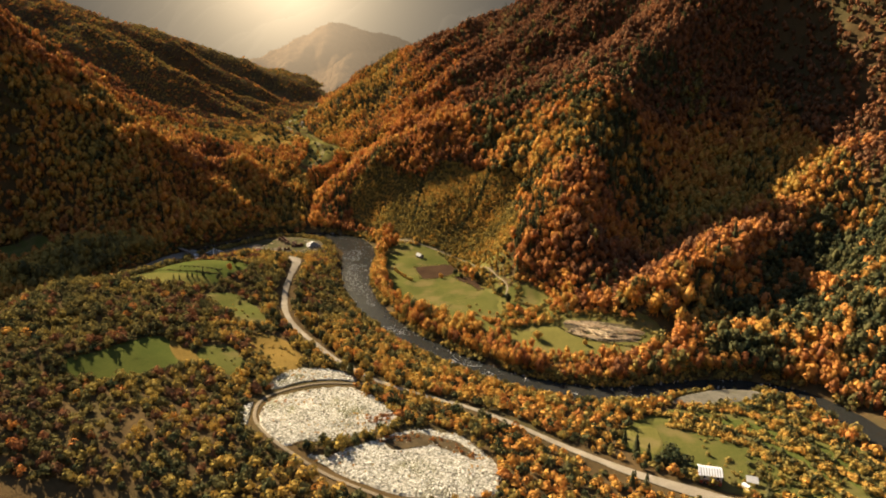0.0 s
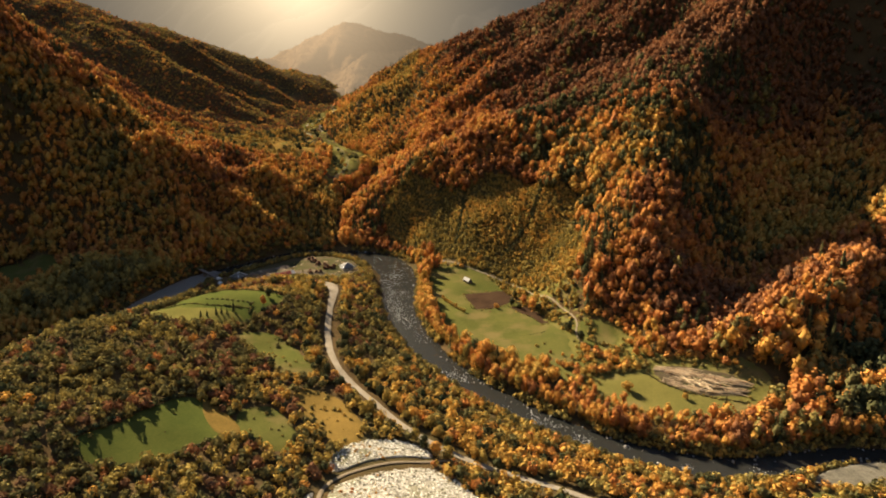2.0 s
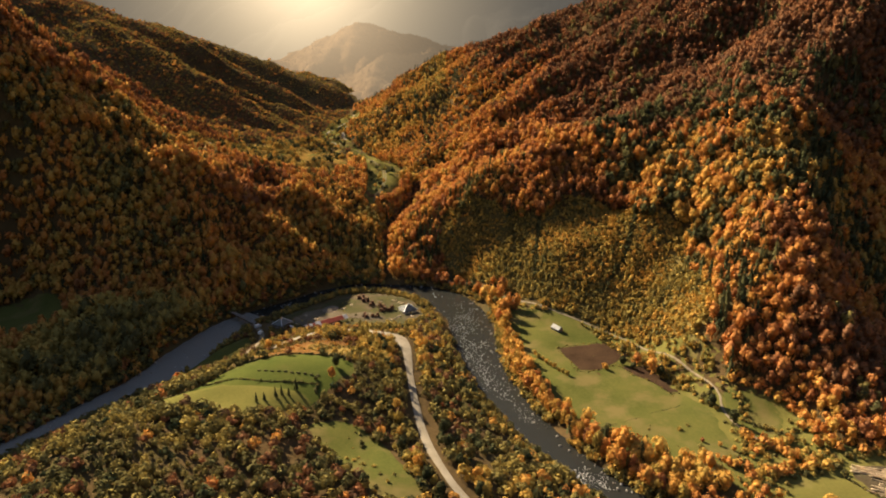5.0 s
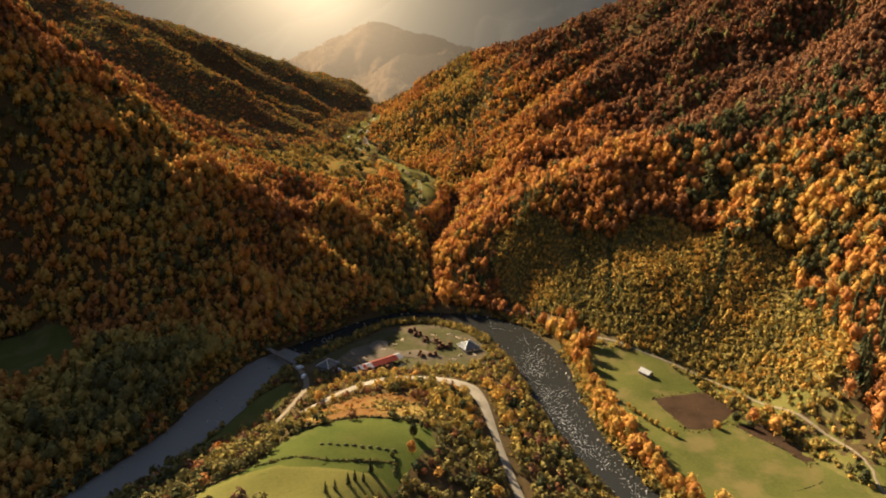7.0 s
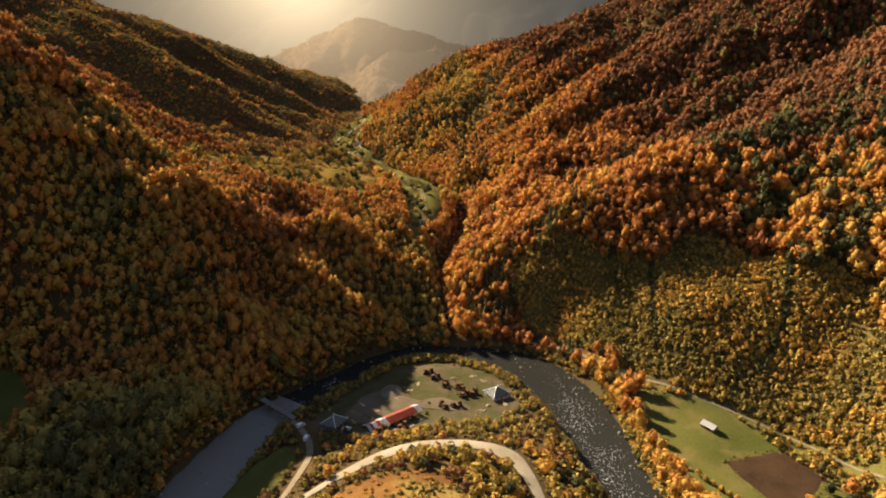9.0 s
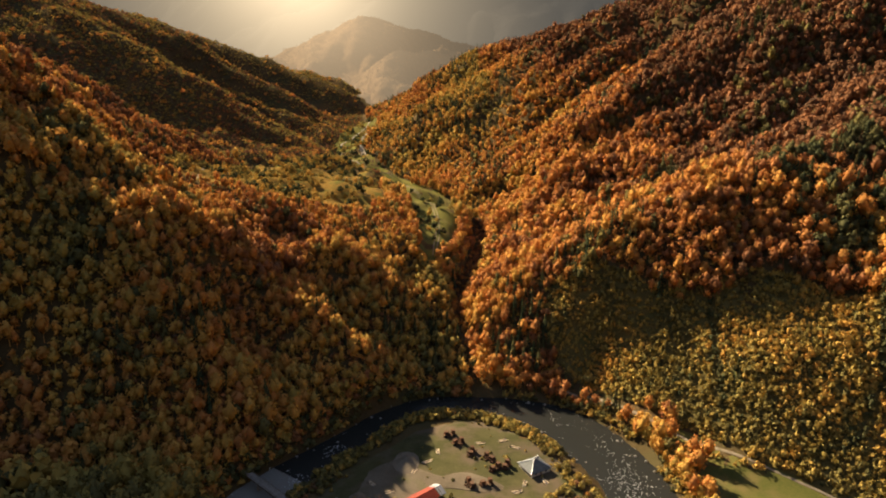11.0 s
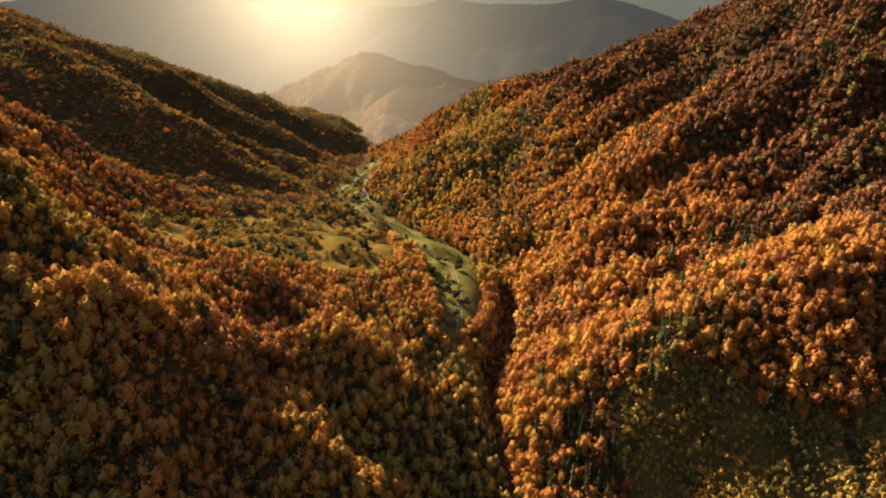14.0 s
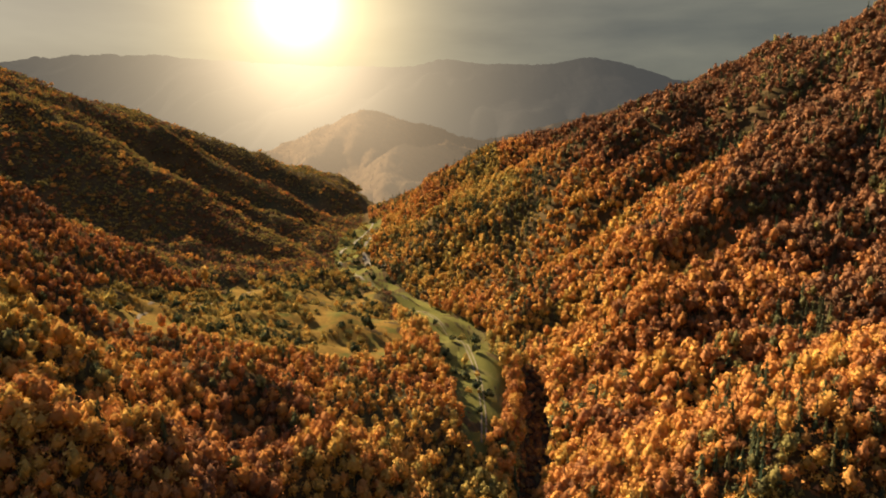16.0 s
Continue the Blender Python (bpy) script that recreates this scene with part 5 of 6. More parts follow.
belt("bushes", "golden low bushes over the bracken strip", [[(-206, 490), (-190, 505), (-165, 508), (-152, 494)], [(-205, 480), (-188, 486), (-168, 484), (-152, 486)], [(-200, 498), (-180, 496), (-160, 498)]], 6.0, 5.0, (0.4, 1.0), (0.36, 0.72), 113)
belt("bushes", "russet bushes in the bed of the gorge", [[(-157, 745), (-157, 784), (-140, 845), (-132, 890), (-131, 925)]], 6.0, 2.0, (1.0, 2.2), (0.62, 0.98), 112)
belt("weeds", "brown weeds on the gravel scars", [[(-26, 241), (-19, 246), (-12, 248), (-3, 248), (5, 247), (11, 242), (13, 240)], [(-32, 257), (-28, 262), (-25, 263)], [(-82, 273), (-79, 271), (-77, 269)], [(-33, 256), (-29, 260), (-26, 265)]], 4.0, 0.9, (0.35, 1.0), (0.62, 0.95), 108)
gx, gy, ga, gb = scatter(-92, 26, 202, 312, 1.3, 131)
m = (inside(gx, gy, closed(PAD_1, 1)) | inside(gx, gy, closed(PAD_2, 1)) | inside(gx, gy, closed(PAD_TOP, 1))) & (gb < 0.75 * (value_noise(gx, gy, 13, 93) < 0.27) + 0.10 * (value_noise(gx, gy, 9, 94) > 0.62) + 0.006) & clear_of(gx, gy, 0.8, 1.0, [])
gx, gy, ga = gx[m], gy[m], ga[m]
stand("weeds", "low green and brown weeds between the stones", gx, gy, 0.25 + 0.5 * ga ** 2, 0.5 + 0.3 * ga, np.clip(0.10 + 0.5 * ga * ga, 0, 1), TINY_BUSH, np.arange(len(gx)) % len(TINY_BUSH), 0.0)
belt("bushes", "dark green bushes beside the dry plot", [[(104, 262), (107, 252), (101, 247), (95, 250)]], 4.5, 2.2, (1.6, 3.2), (0.02, 0.12), 109)

# small bushes dotted over the meadows
x, y, a, b = scatter(-240, 204, 212, 610, 3.2, 19)
ok = clear_of(x, y, 1.5, 3.0, [YARD, LOG_YARD, PAD_1, PAD_2, PAD_TOP]) & ((inside(x, y, GOLD_PATCH) | inside(x, y, GREEN_PATCH) | inside(x, y, FIELD_B)) & (b < 0.5 * value_noise(x, y, 14, 121) - 0.08) | (inside(x, y, FIELD_A) | inside(x, y, FIELD_TOP) | inside(x, y, LOW_FIELD) | inside(x, y, EAST_FIELD)) & (b < 0.02 * (value_noise(x, y, 30, 122) > 0.5)) | inside(x, y, SOUTH_MEADOW) & (x > 118) & (b < 0.95 * value_noise(x, y, 13, 124) - 0.14) | inside(x, y, FOOT_CLEAR) & ~inside(x, y, LOW_FIELD) & ~inside(x, y, SMALL_FIELD) & ~inside(x, y, EAST_FIELD) & (b < 0.9 * value_noise(x, y, 11, 123) - 0.1))
x, y, a = x[ok], y[ok], a[ok]
stand("bushes", "small olive and golden bushes dotted over the meadows", x, y, rng.uniform(0.5, 1.3, len(x)) * np.where(inside(x, y, FOOT_CLEAR) & (y > 400) | inside(x, y, SOUTH_MEADOW), 1.5, 1.0), rng.uniform(0.8, 1.2, len(x)), 0.10 + 0.36 * a, BUSH, rng.integers(0, len(BUSH), len(x)))

# pale stones strewn over the gravel fields
sx, sy, sa, sb = scatter(-95, 28, 200, 314, 0.72, 31)
m = np.zeros(len(sx), bool)
for pad in (PAD_1, PAD_2, PAD_TOP, PAD_WEST):
    m |= inside(sx, sy, closed(pad, 1))
m &= (value_noise(sx, sy, 5, 91) + 0.55 * sa > 0.46) & (value_noise(sx, sy, 13, 93) + 0.25 * sb > 0.20)
for scar in ([(-28, 242), (-22, 247), (-14, 253), (-2, 252), (7, 251), (16, 242), (13, 238), (9, 239), (3, 244), (-4, 245), (-13, 241), (-22, 234)], [(-35, 254), (-30, 264), (-23, 267), (-24, 258), (-31, 254)], [(-83, 267), (-82, 275), (-76, 274), (-77, 268)]):
    m &= ~inside(sx, sy, scar) | (sb < 0.06)
sx, sy = sx[m], sy[m]
ov, of = octa()
lean = rng.uniform(0, 6.28, len(sx))
long = 0.16 + 0.62 * rng.random(len(sx)) ** 2.2
wide_s = long * rng.uniform(0.45, 0.95, len(sx))
px = ov[None, :, 0] * (long * np.cos(lean))[:, None] - ov[None, :, 1] * (wide_s * np.sin(lean))[:, None] + sx[:, None]
py = ov[None, :, 0] * (long * np.sin(lean))[:, None] + ov[None, :, 1] * (wide_s * np.cos(lean))[:, None] + sy[:, None]
pz = ov[None, :, 2] * (wide_s * 0.5)[:, None] + (land(sx, sy) + 0.56)[:, None]
gravel_stones = mesh_object("gravel_stones", np.stack([px, py, pz], -1).reshape(-1, 3), (of[None] + (np.arange(len(sx)) * 6)[:, None, None]).reshape(-1, 3), white_stone_mat)
tagged(gravel_stones, "thousands of white and grey stones on the gravel fields", "stones", kind="stuff")


# ---- things ----
def part(name, bm, mat, parent=None, label=""):
    """Links a bmesh as one mesh object, under a thing or a part."""
    me = bpy.data.meshes.new(name)
    bm.normal_update()
    bm.to_mesh(me)
    bm.free()
    me.materials.append(mat)
    ob = new(name, me)
    ob.parent = parent
    return tagged(ob, label) if label else ob


def thing(name, x, y, turn=0.0, z=None, sink=0.1):
    e = new(name)
    e.empty_display_size = 0.5
    z = float(land([x], [y])[0]) - sink if z is None else z
    e.matrix_basis = pose(x, y, z, 0, 0, turn)
    return e


def block(sx, sy, sz, x=0.0, y=0.0, z=0.0, turn=0.0, tilt=0.0, bm=None, bevel=0.03):
    """A box with softened edges, its base centred at x, y, z."""
    out = bm or bmesh.new()
    m = pose(x, y, z, tilt, 0, turn) @ Matrix.Translation((0, 0, sz / 2)) @ Matrix.Diagonal((sx, sy, sz, 1))
    made = bmesh.ops.create_cube(out, size=1.0, matrix=m)
    if bevel:
        edges = list({e for v in made["verts"] for e in v.link_edges})
        bmesh.ops.bevel(out, geom=edges, offset=min(bevel, 0.2 * min(sx, sy, sz)), segments=1, affect="EDGES")
    return out


def slab(corners, thick, bm=None):
    """A plate on four corners, of that thickness downwards."""
    out = bm or bmesh.new()
    top = [out.verts.new(c) for c in corners]
    low = [out.verts.new((c[0], c[1], c[2] - thick)) for c in corners]
    out.faces.new(top)
    out.faces.new(low[::-1])
    n = len(corners)
    for k in range(n):
        out.faces.new((top[k], low[k], low[(k + 1) % n], top[(k + 1) % n]))
    bmesh.ops.recalc_face_normals(out, faces=out.faces)
    return out


def rod(a, b, r0, r1=None, sides=7, bm=None):
    out = bm or bmesh.new()
    a, b = Vector(a), Vector(b)
    m = Matrix.Translation((a + b) / 2) @ (b - a).to_track_quat("Z", "Y").to_matrix().to_4x4()
    bmesh.ops.create_cone(out, cap_ends=True, segments=sides, radius1=r0, radius2=r0 if r1 is None else r1, depth=(b - a).length, matrix=m)
    return out


def gable_walls(length, width, eave, ridge):
    """Four walls with triangular gables, hollow shape in one body; the ridge runs along x."""
    bm = bmesh.new()
    h, w = length / 2, width / 2
    v = [bm.verts.new(p) for p in ((-h, -w, 0), (h, -w, 0), (h, w, 0), (-h, w, 0), (-h, -w, eave), (h, -w, eave), (h, w, eave), (-h, w, eave), (-h, 0, ridge), (h, 0, ridge))]
    for f in ((0, 1, 5, 4), (2, 3, 7, 6), (1, 2, 6, 9, 5), (3, 0, 4, 8, 7), (4, 5, 9, 8), (6, 7, 8, 9), (3, 2, 1, 0)):
        bm.faces.new([v[k] for k in f])
    return bm


def roof_side(length, width, eave, ridge, over, side, x0=0.0, x1=1.0, thick=0.12):
    """One sloping roof plate, from x0 to x1 of its length."""
    h, w = length / 2 + over, width / 2 + over
    drop = (ridge - eave) * over / (width / 2)
    a, b = -h + 2 * h * x0, -h + 2 * h * x1
    return slab([(a, 0, ridge + 0.14), (b, 0, ridge + 0.14), (b, side * w, eave - drop + 0.14), (a, side * w, eave - drop + 0.14)], thick)


grey_board = surface("weathered_boards", (0.11, 0.095, 0.08), (0.25, 0.22, 0.19), 0.6, 6.0)
grey_shingle = surface("grey_shingles", (0.22, 0.215, 0.205), (0.42, 0.41, 0.385), 0.5, 5.0, 0.8)
sheet_roof = surface("weathered_sheet", (0.075, 0.080, 0.074), (0.17, 0.172, 0.16), 0.5, 4.0, 0.7, gloss=0.1)
pale_roof = surface("pale_sheet_roof", (0.24, 0.235, 0.225), (0.40, 0.39, 0.375), 0.4, 3.0, 0.55, stain=((0.30, 0.22, 0.15), 0.35, 0.62), gloss=0.4)
red_roof = surface("rusty_red_sheet", (0.15, 0.024, 0.013), (0.27, 0.048, 0.025), 0.5, 4.0, 0.55, stain=((0.20, 0.10, 0.06), 0.6, 0.60), gloss=0.1)
plaster = surface("pale_plaster", (0.46, 0.43, 0.38), (0.66, 0.62, 0.55), 0.4, 4.0)
timber = surface("brown_timber", (0.08, 0.055, 0.035), (0.19, 0.13, 0.08), 0.8, 6.0)
glass_mat = surface("dark_glass", (0.02, 0.022, 0.025), (0.04, 0.042, 0.045), 1.0, 4.0, 0.08, 0.02, gloss=0.5)
white_paint = surface("white_paint", (0.66, 0.66, 0.64), (0.80, 0.80, 0.78), 0.6, 5.0, 0.4, gloss=0.4)
rubber = surface("black_rubber", (0.015, 0.015, 0.015), (0.035, 0.035, 0.035), 2.0, 9.0)
rust = surface("rusty_iron", (0.06, 0.035, 0.025), (0.17, 0.09, 0.05), 0.8, 5.0, 0.8, metal=0.3)
red_paint = surface("red_paint", (0.33, 0.05, 0.035), (0.45, 0.08, 0.05), 0.6, 5.0, 0.5, gloss=0.4)
peeled_wood = surface("peeled_logs", (0.40, 0.29, 0.17), (0.66, 0.52, 0.33), 0.5, 3.0)
sand_mat = surface("sand_heap", (0.11, 0.086, 0.058), (0.20, 0.160, 0.112), 0.2, 2.0)
hay_mat = surface("dark_hay", (0.07, 0.07, 0.03), (0.15, 0.13, 0.06), 0.8, 4.0)


def window(parent, x, y, z, w, h, face):
    """A framed pane on a wall whose outward side is face (-1 or 1 along y, -2 or 2 along x)."""
    ax = abs(face) == 2
    s = 1 if face > 0 else -1
    f = part("window", block(0.08 if ax else w + 0.2, w + 0.2 if ax else 0.08, h + 0.2, x, y, z - 0.1, bevel=0.01), white_paint, parent)
    part("pane", block(0.05 if ax else w, w if ax else 0.05, h, x + (0.035 * s if ax else 0), y + (0 if ax else 0.035 * s), z, bevel=0), glass_mat, f)


# hay barn on the riverside meadow
def hay_barn(x, y, turn):
    b = tagged(thing("hay_barn", x, y, turn), "grey weathered wooden hay barn on the riverside meadow", "barn")
    part("walls", gable_walls(7.2, 4.2, 2.2, 3.7), grey_board, b)
    for s in (-1, 1):
        part("roof", roof_side(7.2, 4.2, 2.2, 3.7, 0.4, s), grey_shingle, b, "grey shingle roof slope")
    part("door", block(1.8, 0.1, 1.9, 0.6, -2.13, 0), timber, b)
    for k in range(9):
        part("board", block(0.16, 0.05, 2.1, -3.4 + 0.85 * k, -2.14, 0.05, bevel=0.01), grey_board, b)
    part("ridge_cap", block(8.0, 0.3, 0.1, 0, 0, 3.82), pale_roof, b, "pale ridge capping")


hay_barn(-22, 572.5, -58)


def yard_shed(x, y, turn):
    """Long open-sided sawmill shed; its roof is patched in red and white sheets."""
    s = tagged(thing("sawmill_shed", x, y, turn), "long sawmill shed with a patched red and white sheet roof", "shed")
    L, W, eave, ridge = 32.0, 7.0, 3.2, 4.7
    for k in range(9):
        for side in (-1, 1):
            part("post", rod((-L / 2 + 0.4 + k * (L - 0.8) / 8, side * (W / 2 - 0.2), 0), (-L / 2 + 0.4 + k * (L - 0.8) / 8, side * (W / 2 - 0.2), eave), 0.13), timber, s)
    for side in (-1, 1):
        part("beam", block(L, 0.2, 0.25, 0, side * (W / 2 - 0.2), eave - 0.05), timber, s)
        cuts = (0.0, 0.07, 0.10, 0.18, 0.24, 0.36, 0.90, 0.94, 1.0)
        looks = (pale_roof, red_roof, pale_roof, red_roof, pale_roof, red_roof, pale_roof, pale_roof)
        for k, mat in enumerate(looks):
            gap = 0.012 if k in (0, 2, 6) else 0.002
            part("roof_sheet", roof_side(L, W, eave, ridge, 0.5, side, cuts[k] + gap * 0.5, cuts[k + 1] - gap * 0.5), mat, s, "white sheet" if mat is pale_roof else "rusty red sheet")
    part("back_wall", block(L * 0.6, 0.15, eave - 0.4, 3, W / 2 - 0.45, 0), grey_board, s)
    part("saw_bench", block(9, 0.9, 0.9, -2, 0, 0), rust, s)
    for k in range(4):
        part("timber_stack", block(4.2, 1.2, 0.9 + 0.3 * (k % 2), -12 + 6.6 * k, -2.0, 0, 4 * k - 6), peeled_wood, s, "stack of pale sawn planks")


yard_shed(-183, 577.5, 39)


def hip_house(x, y, turn, L, W, eave, ridge, roof_mat, wall_mat, label):
    h = tagged(thing("house", x, y, turn), label, "house")
    part("walls", block(L, W, eave, bevel=0.05), wall_mat, h)
    a, b, o = L / 2 + 0.6, W / 2 + 0.6, max(L - W, 0.6) / 2
    e, r = eave - 0.1, ridge
    for c in ([(-o, 0, r), (o, 0, r), (a, -b, e), (-a, -b, e)], [(o, 0, r), (-o, 0, r), (-a, b, e), (a, b, e)]):
        part("roof", slab([(p[0], p[1], p[2] + 0.15) for p in c], 0.14), roof_mat, h)
    for c in ([(o, 0, r), (a, b, e), (a, -b, e)], [(-o, 0, r), (-a, -b, e), (-a, b, e)]):
        part("roof", slab([(p[0], p[1], p[2] + 0.15) for p in c], 0.14), roof_mat, h)
    for k in (-1, 1):
        for q in (-1, 1):
            part("ridge_cap", rod((k * o, 0, r + 0.28), (k * a, q * b, e + 0.28), 0.17, sides=6), white_paint, h, "white sheet ridge cap")
    part("chimney", block(0.7, 0.7, 1.6, 0.8, 0.5, ridge - 1.0), plaster, h)
    for k in (-1, 1):
        window(h, k * L * 0.27, -W / 2 - 0.02, 1.1, 1.0, 1.2, -1)
        window(h, k * L * 0.27, W / 2 + 0.02, 1.1, 1.0, 1.2, 1)
        window(h, k * (L / 2 + 0.02), 0.5, 1.1, 1.0, 1.2, 2 * k)
    d = part("door", block(1.0, 0.12, 2.0, 0, -W / 2 - 0.03, 0.05), timber, h)
    part("handle", rod((0.35, -W / 2 - 0.13, 1.0), (0.35, -W / 2 - 0.19, 1.0), 0.04), rust, d)
    return h


hip_house(-127, 605, 28, 10.5, 9.5, 2.3, 5.6, sheet_roof, plaster, "pale house with a grey hipped sheet roof and white ridge caps")
hip_house(-212, 572, 62, 9.5, 8.0, 3.0, 6.0, sheet_roof, grey_board, "grey house with a weathered sheet roof beside the bridge road")


def roadside_house(x, y, turn):
    h = tagged(thing("roadside_house", x, y, turn), "roadside house with a striped white and red roof", "house")
    L, W, eave, ridge = 8.6, 6.6, 5.0, 6.3
    part("walls", gable_walls(L, W, eave, ridge), plaster, h)
    part("ground_floor_wall", block(L + 0.2, W + 0.2, 2.3), red_paint, h, "red painted lower storey")
    for s in (-1, 1):
        n = 9
        for k in range(n):
            part("roof_strip", roof_side(L, W, eave, ridge, 0.6, s, k / n + 0.003, (k + 0.76) / n - 0.003), white_paint, h, "white sheet strip")
            part("roof_strip", roof_side(L, W, eave, ridge, 0.6, s, (k + 0.76) / n + 0.003, (k + 1) / n - 0.003), timber, h, "brown sheet strip")
    for k in (-1, 0, 1):
        window(h, k * 2.6, -W / 2 - 0.02, 3.3, 1.0, 1.1, -1)
    for k in (-1, 1):
        window(h, k * 2.4, -W / 2 - 0.12, 0.7, 1.2, 1.2, -1)
        window(h, -L / 2 - 0.02, k * 1.7, 3.3, 0.9, 1.1, -2)
    part("door", block(1.0, 0.1, 2.0, 0, -W / 2 - 0.14, 0), timber, h)
    part("gable_trim", rod((-L / 2 - 0.6, -W / 2 - 0.6, eave - 0.1), (-L / 2 - 0.6, 0, ridge + 0.2), 0.14), white_paint, h)
    part("gable_trim", rod((-L / 2 - 0.6, W / 2 + 0.6, eave - 0.1), (-L / 2 - 0.6, 0, ridge + 0.2), 0.14), white_paint, h)
    part("balcony", block(L * 0.8, 1.2, 0.15, 0, -W / 2 - 0.7, 2.35), timber, h)
    for k in range(9):
        part("baluster", block(0.07, 0.07, 0.9, -3.2 + 0.8 * k, -W / 2 - 1.25, 2.5, bevel=0), red_paint, h)
    part("handrail", block(L * 0.8, 0.1, 0.1, 0, -W / 2 - 1.25, 3.4), red_paint, h)


roadside_house(114, 239.5, -14)


def lean_to(x, y, turn):
    s = tagged(thing("lean_to", x, y, turn), "open lean-to with a pale sheet roof", "shelter")
    for px in (-2, 2):
        for py, top in ((-1.6, 2.1), (1.6, 2.7)):
            part("post", rod((px, py, 0), (px, py, top), 0.09), timber, s)
    part("roof", slab([(-2.4, -2.0, 2.15), (2.4, -2.0, 2.15), (2.4, 2.0, 2.95), (-2.4, 2.0, 2.95)], 0.08), pale_roof, s)


lean_to(132, 238.5, -20)


def van(x, y, turn, mat, label):
    v = tagged(thing("van", x, y, turn, sink=-0.35), label, "van")
    bm = bmesh.new()
    side = [(-2.3, 0.35), (2.3, 0.35), (2.35, 1.0), (1.6, 1.2), (1.0, 2.0), (-2.25, 2.05)]
    a = [bm.verts.new((p[0], -0.9, p[1])) for p in side]
    b = [bm.verts.new((p[0], 0.9, p[1])) for p in side]
    bm.faces.new(a)
    bm.faces.new(b[::-1])
    for k in range(6):
        bm.faces.new((a[k], b[k], b[(k + 1) % 6], a[(k + 1) % 6]))
    bmesh.ops.recalc_face_normals(bm, faces=bm.faces)
    bmesh.ops.bevel(bm, geom=list(bm.edges), offset=0.08, segments=2, affect="EDGES")
    part("body", bm, mat, v)
    part("windscreen", slab([(1.56, -0.75, 1.27), (1.56, 0.75, 1.27), (1.06, 0.72, 1.95), (1.06, -0.72, 1.95)], 0.05), glass_mat, v)
    for s in (-1, 1):
        part("side_window", block(0.9, 0.05, 0.5, 0.4, s * 0.9, 1.35), glass_mat, v)
        part("headlight", block(0.08, 0.3, 0.2, 2.33, s * 0.6, 0.75), white_paint, v)
        for px in (-1.45, 1.45):
            w = part("wheel", rod((px, s * 0.78, 0.33), (px, s * 0.98, 0.33), 0.34, sides=14), rubber, v)
            part("rim", rod((px, s * 0.97, 0.33), (px, s * 1.0, 0.33), 0.19, sides=10), white_paint, w)
    return v


van(127.5, 233.5, -70, white_paint, "white delivery van parked beside the lean-to")
van(-205, 566, 35, white_paint, "white van parked in the sawmill yard")
van(-224, 561, 80, white_paint, "white van standing on the bridge road")
van(-229, 573, 48, white_paint, "white van stopped at the bridge end")


def scrap_heap(x, y, turn, seed, label):
    """Old sawmill machinery: a frame on wheels under loose beams."""
    rng = random.Random(seed)
    h = tagged(thing("machine_heap", x, y, turn), label, "machinery")
    h.scale = (1.35, 1.35, 1.35)
    part("bed", block(4.6, 1.6, 0.35, 0, 0, 0.7), rust, h)
    for px in (-1.6, 1.6):
        for s in (-1, 1):
            part("wheel", rod((px, s * 0.8, 0.5), (px, s * 1.02, 0.5), 0.5, sides=12), rubber, h)
    part("engine", block(1.5, 1.2, 1.1, -1.2, 0, 1.05, 8), rust, h)
    part("cab", block(1.3, 1.3, 1.5, 1.3, 0, 1.05), rust, h)
    for k in range(15):
        a = rng.uniform(0, 6.28)
        part("beam", rod((-2.6 * math.cos(a), -2.0 * math.sin(a), rng.uniform(0.1, 0.5)), (2.6 * math.cos(a), 2.0 * math.sin(a), rng.uniform(0.3, 1.9)), 0.12), timber if k % 2 else rust, h)
    if seed == 5:
        part("mast", rod((0.5, 0, 0.5), (0.6, 0, 6.0), 0.14, 0.1), rust, h)
    return h


for k, (x, y, t) in enumerate(((-161, 626, 20), (-155, 617, 75), (-145, 604, 40), (-157, 593, 110), (-140, 606, 65), (-188, 566, 30), (-178, 572, 44), (-165, 633, 10), (-147, 612, 130), (-150, 593, 15), (-206, 561, 70))):
    scrap_heap(x, y, t, k, "rusty old machinery with loose beams in the yard")


def mound(name, x, y, rx, ry, h, mat, label, category, seed):
    k, j = np.linspace(0, 1, 9), np.linspace(0, 2 * math.pi, 25)[:-1]
    px = x + rx * k[:, None] * np.cos(j)
    py = y + ry * k[:, None] * np.sin(j)
    pz = land(px, py) - 0.15 + h * (np.cos(np.pi * k)[:, None] * 0.5 + 0.5) * (0.8 + 0.4 * value_noise(px, py, 3, seed))
    i = np.arange(px.size).reshape(px.shape)
    n = np.roll(i, -1, axis=1)
    f = np.stack([i[:-1], i[1:], n[1:], n[:-1]], -1).reshape(-1, 4)
    return tagged(mesh_object(name, np.stack([px, py, pz], -1).reshape(-1, 3), f, mat, shade=True), label, category)


mound("sand_heap", -186, 612, 9, 15, 2.4, sand_mat, "large heap of pale sand and sawdust", "heap", 3)
mound("sawdust_heap", -197, 584, 4, 3.4, 2.2, sand_mat, "small heap of grey sawdust", "heap", 4)
mound("sawdust_heap", -205, 584, 5, 3.6, 2.6, sand_mat, "heap of dark weathered sawdust", "heap", 5)


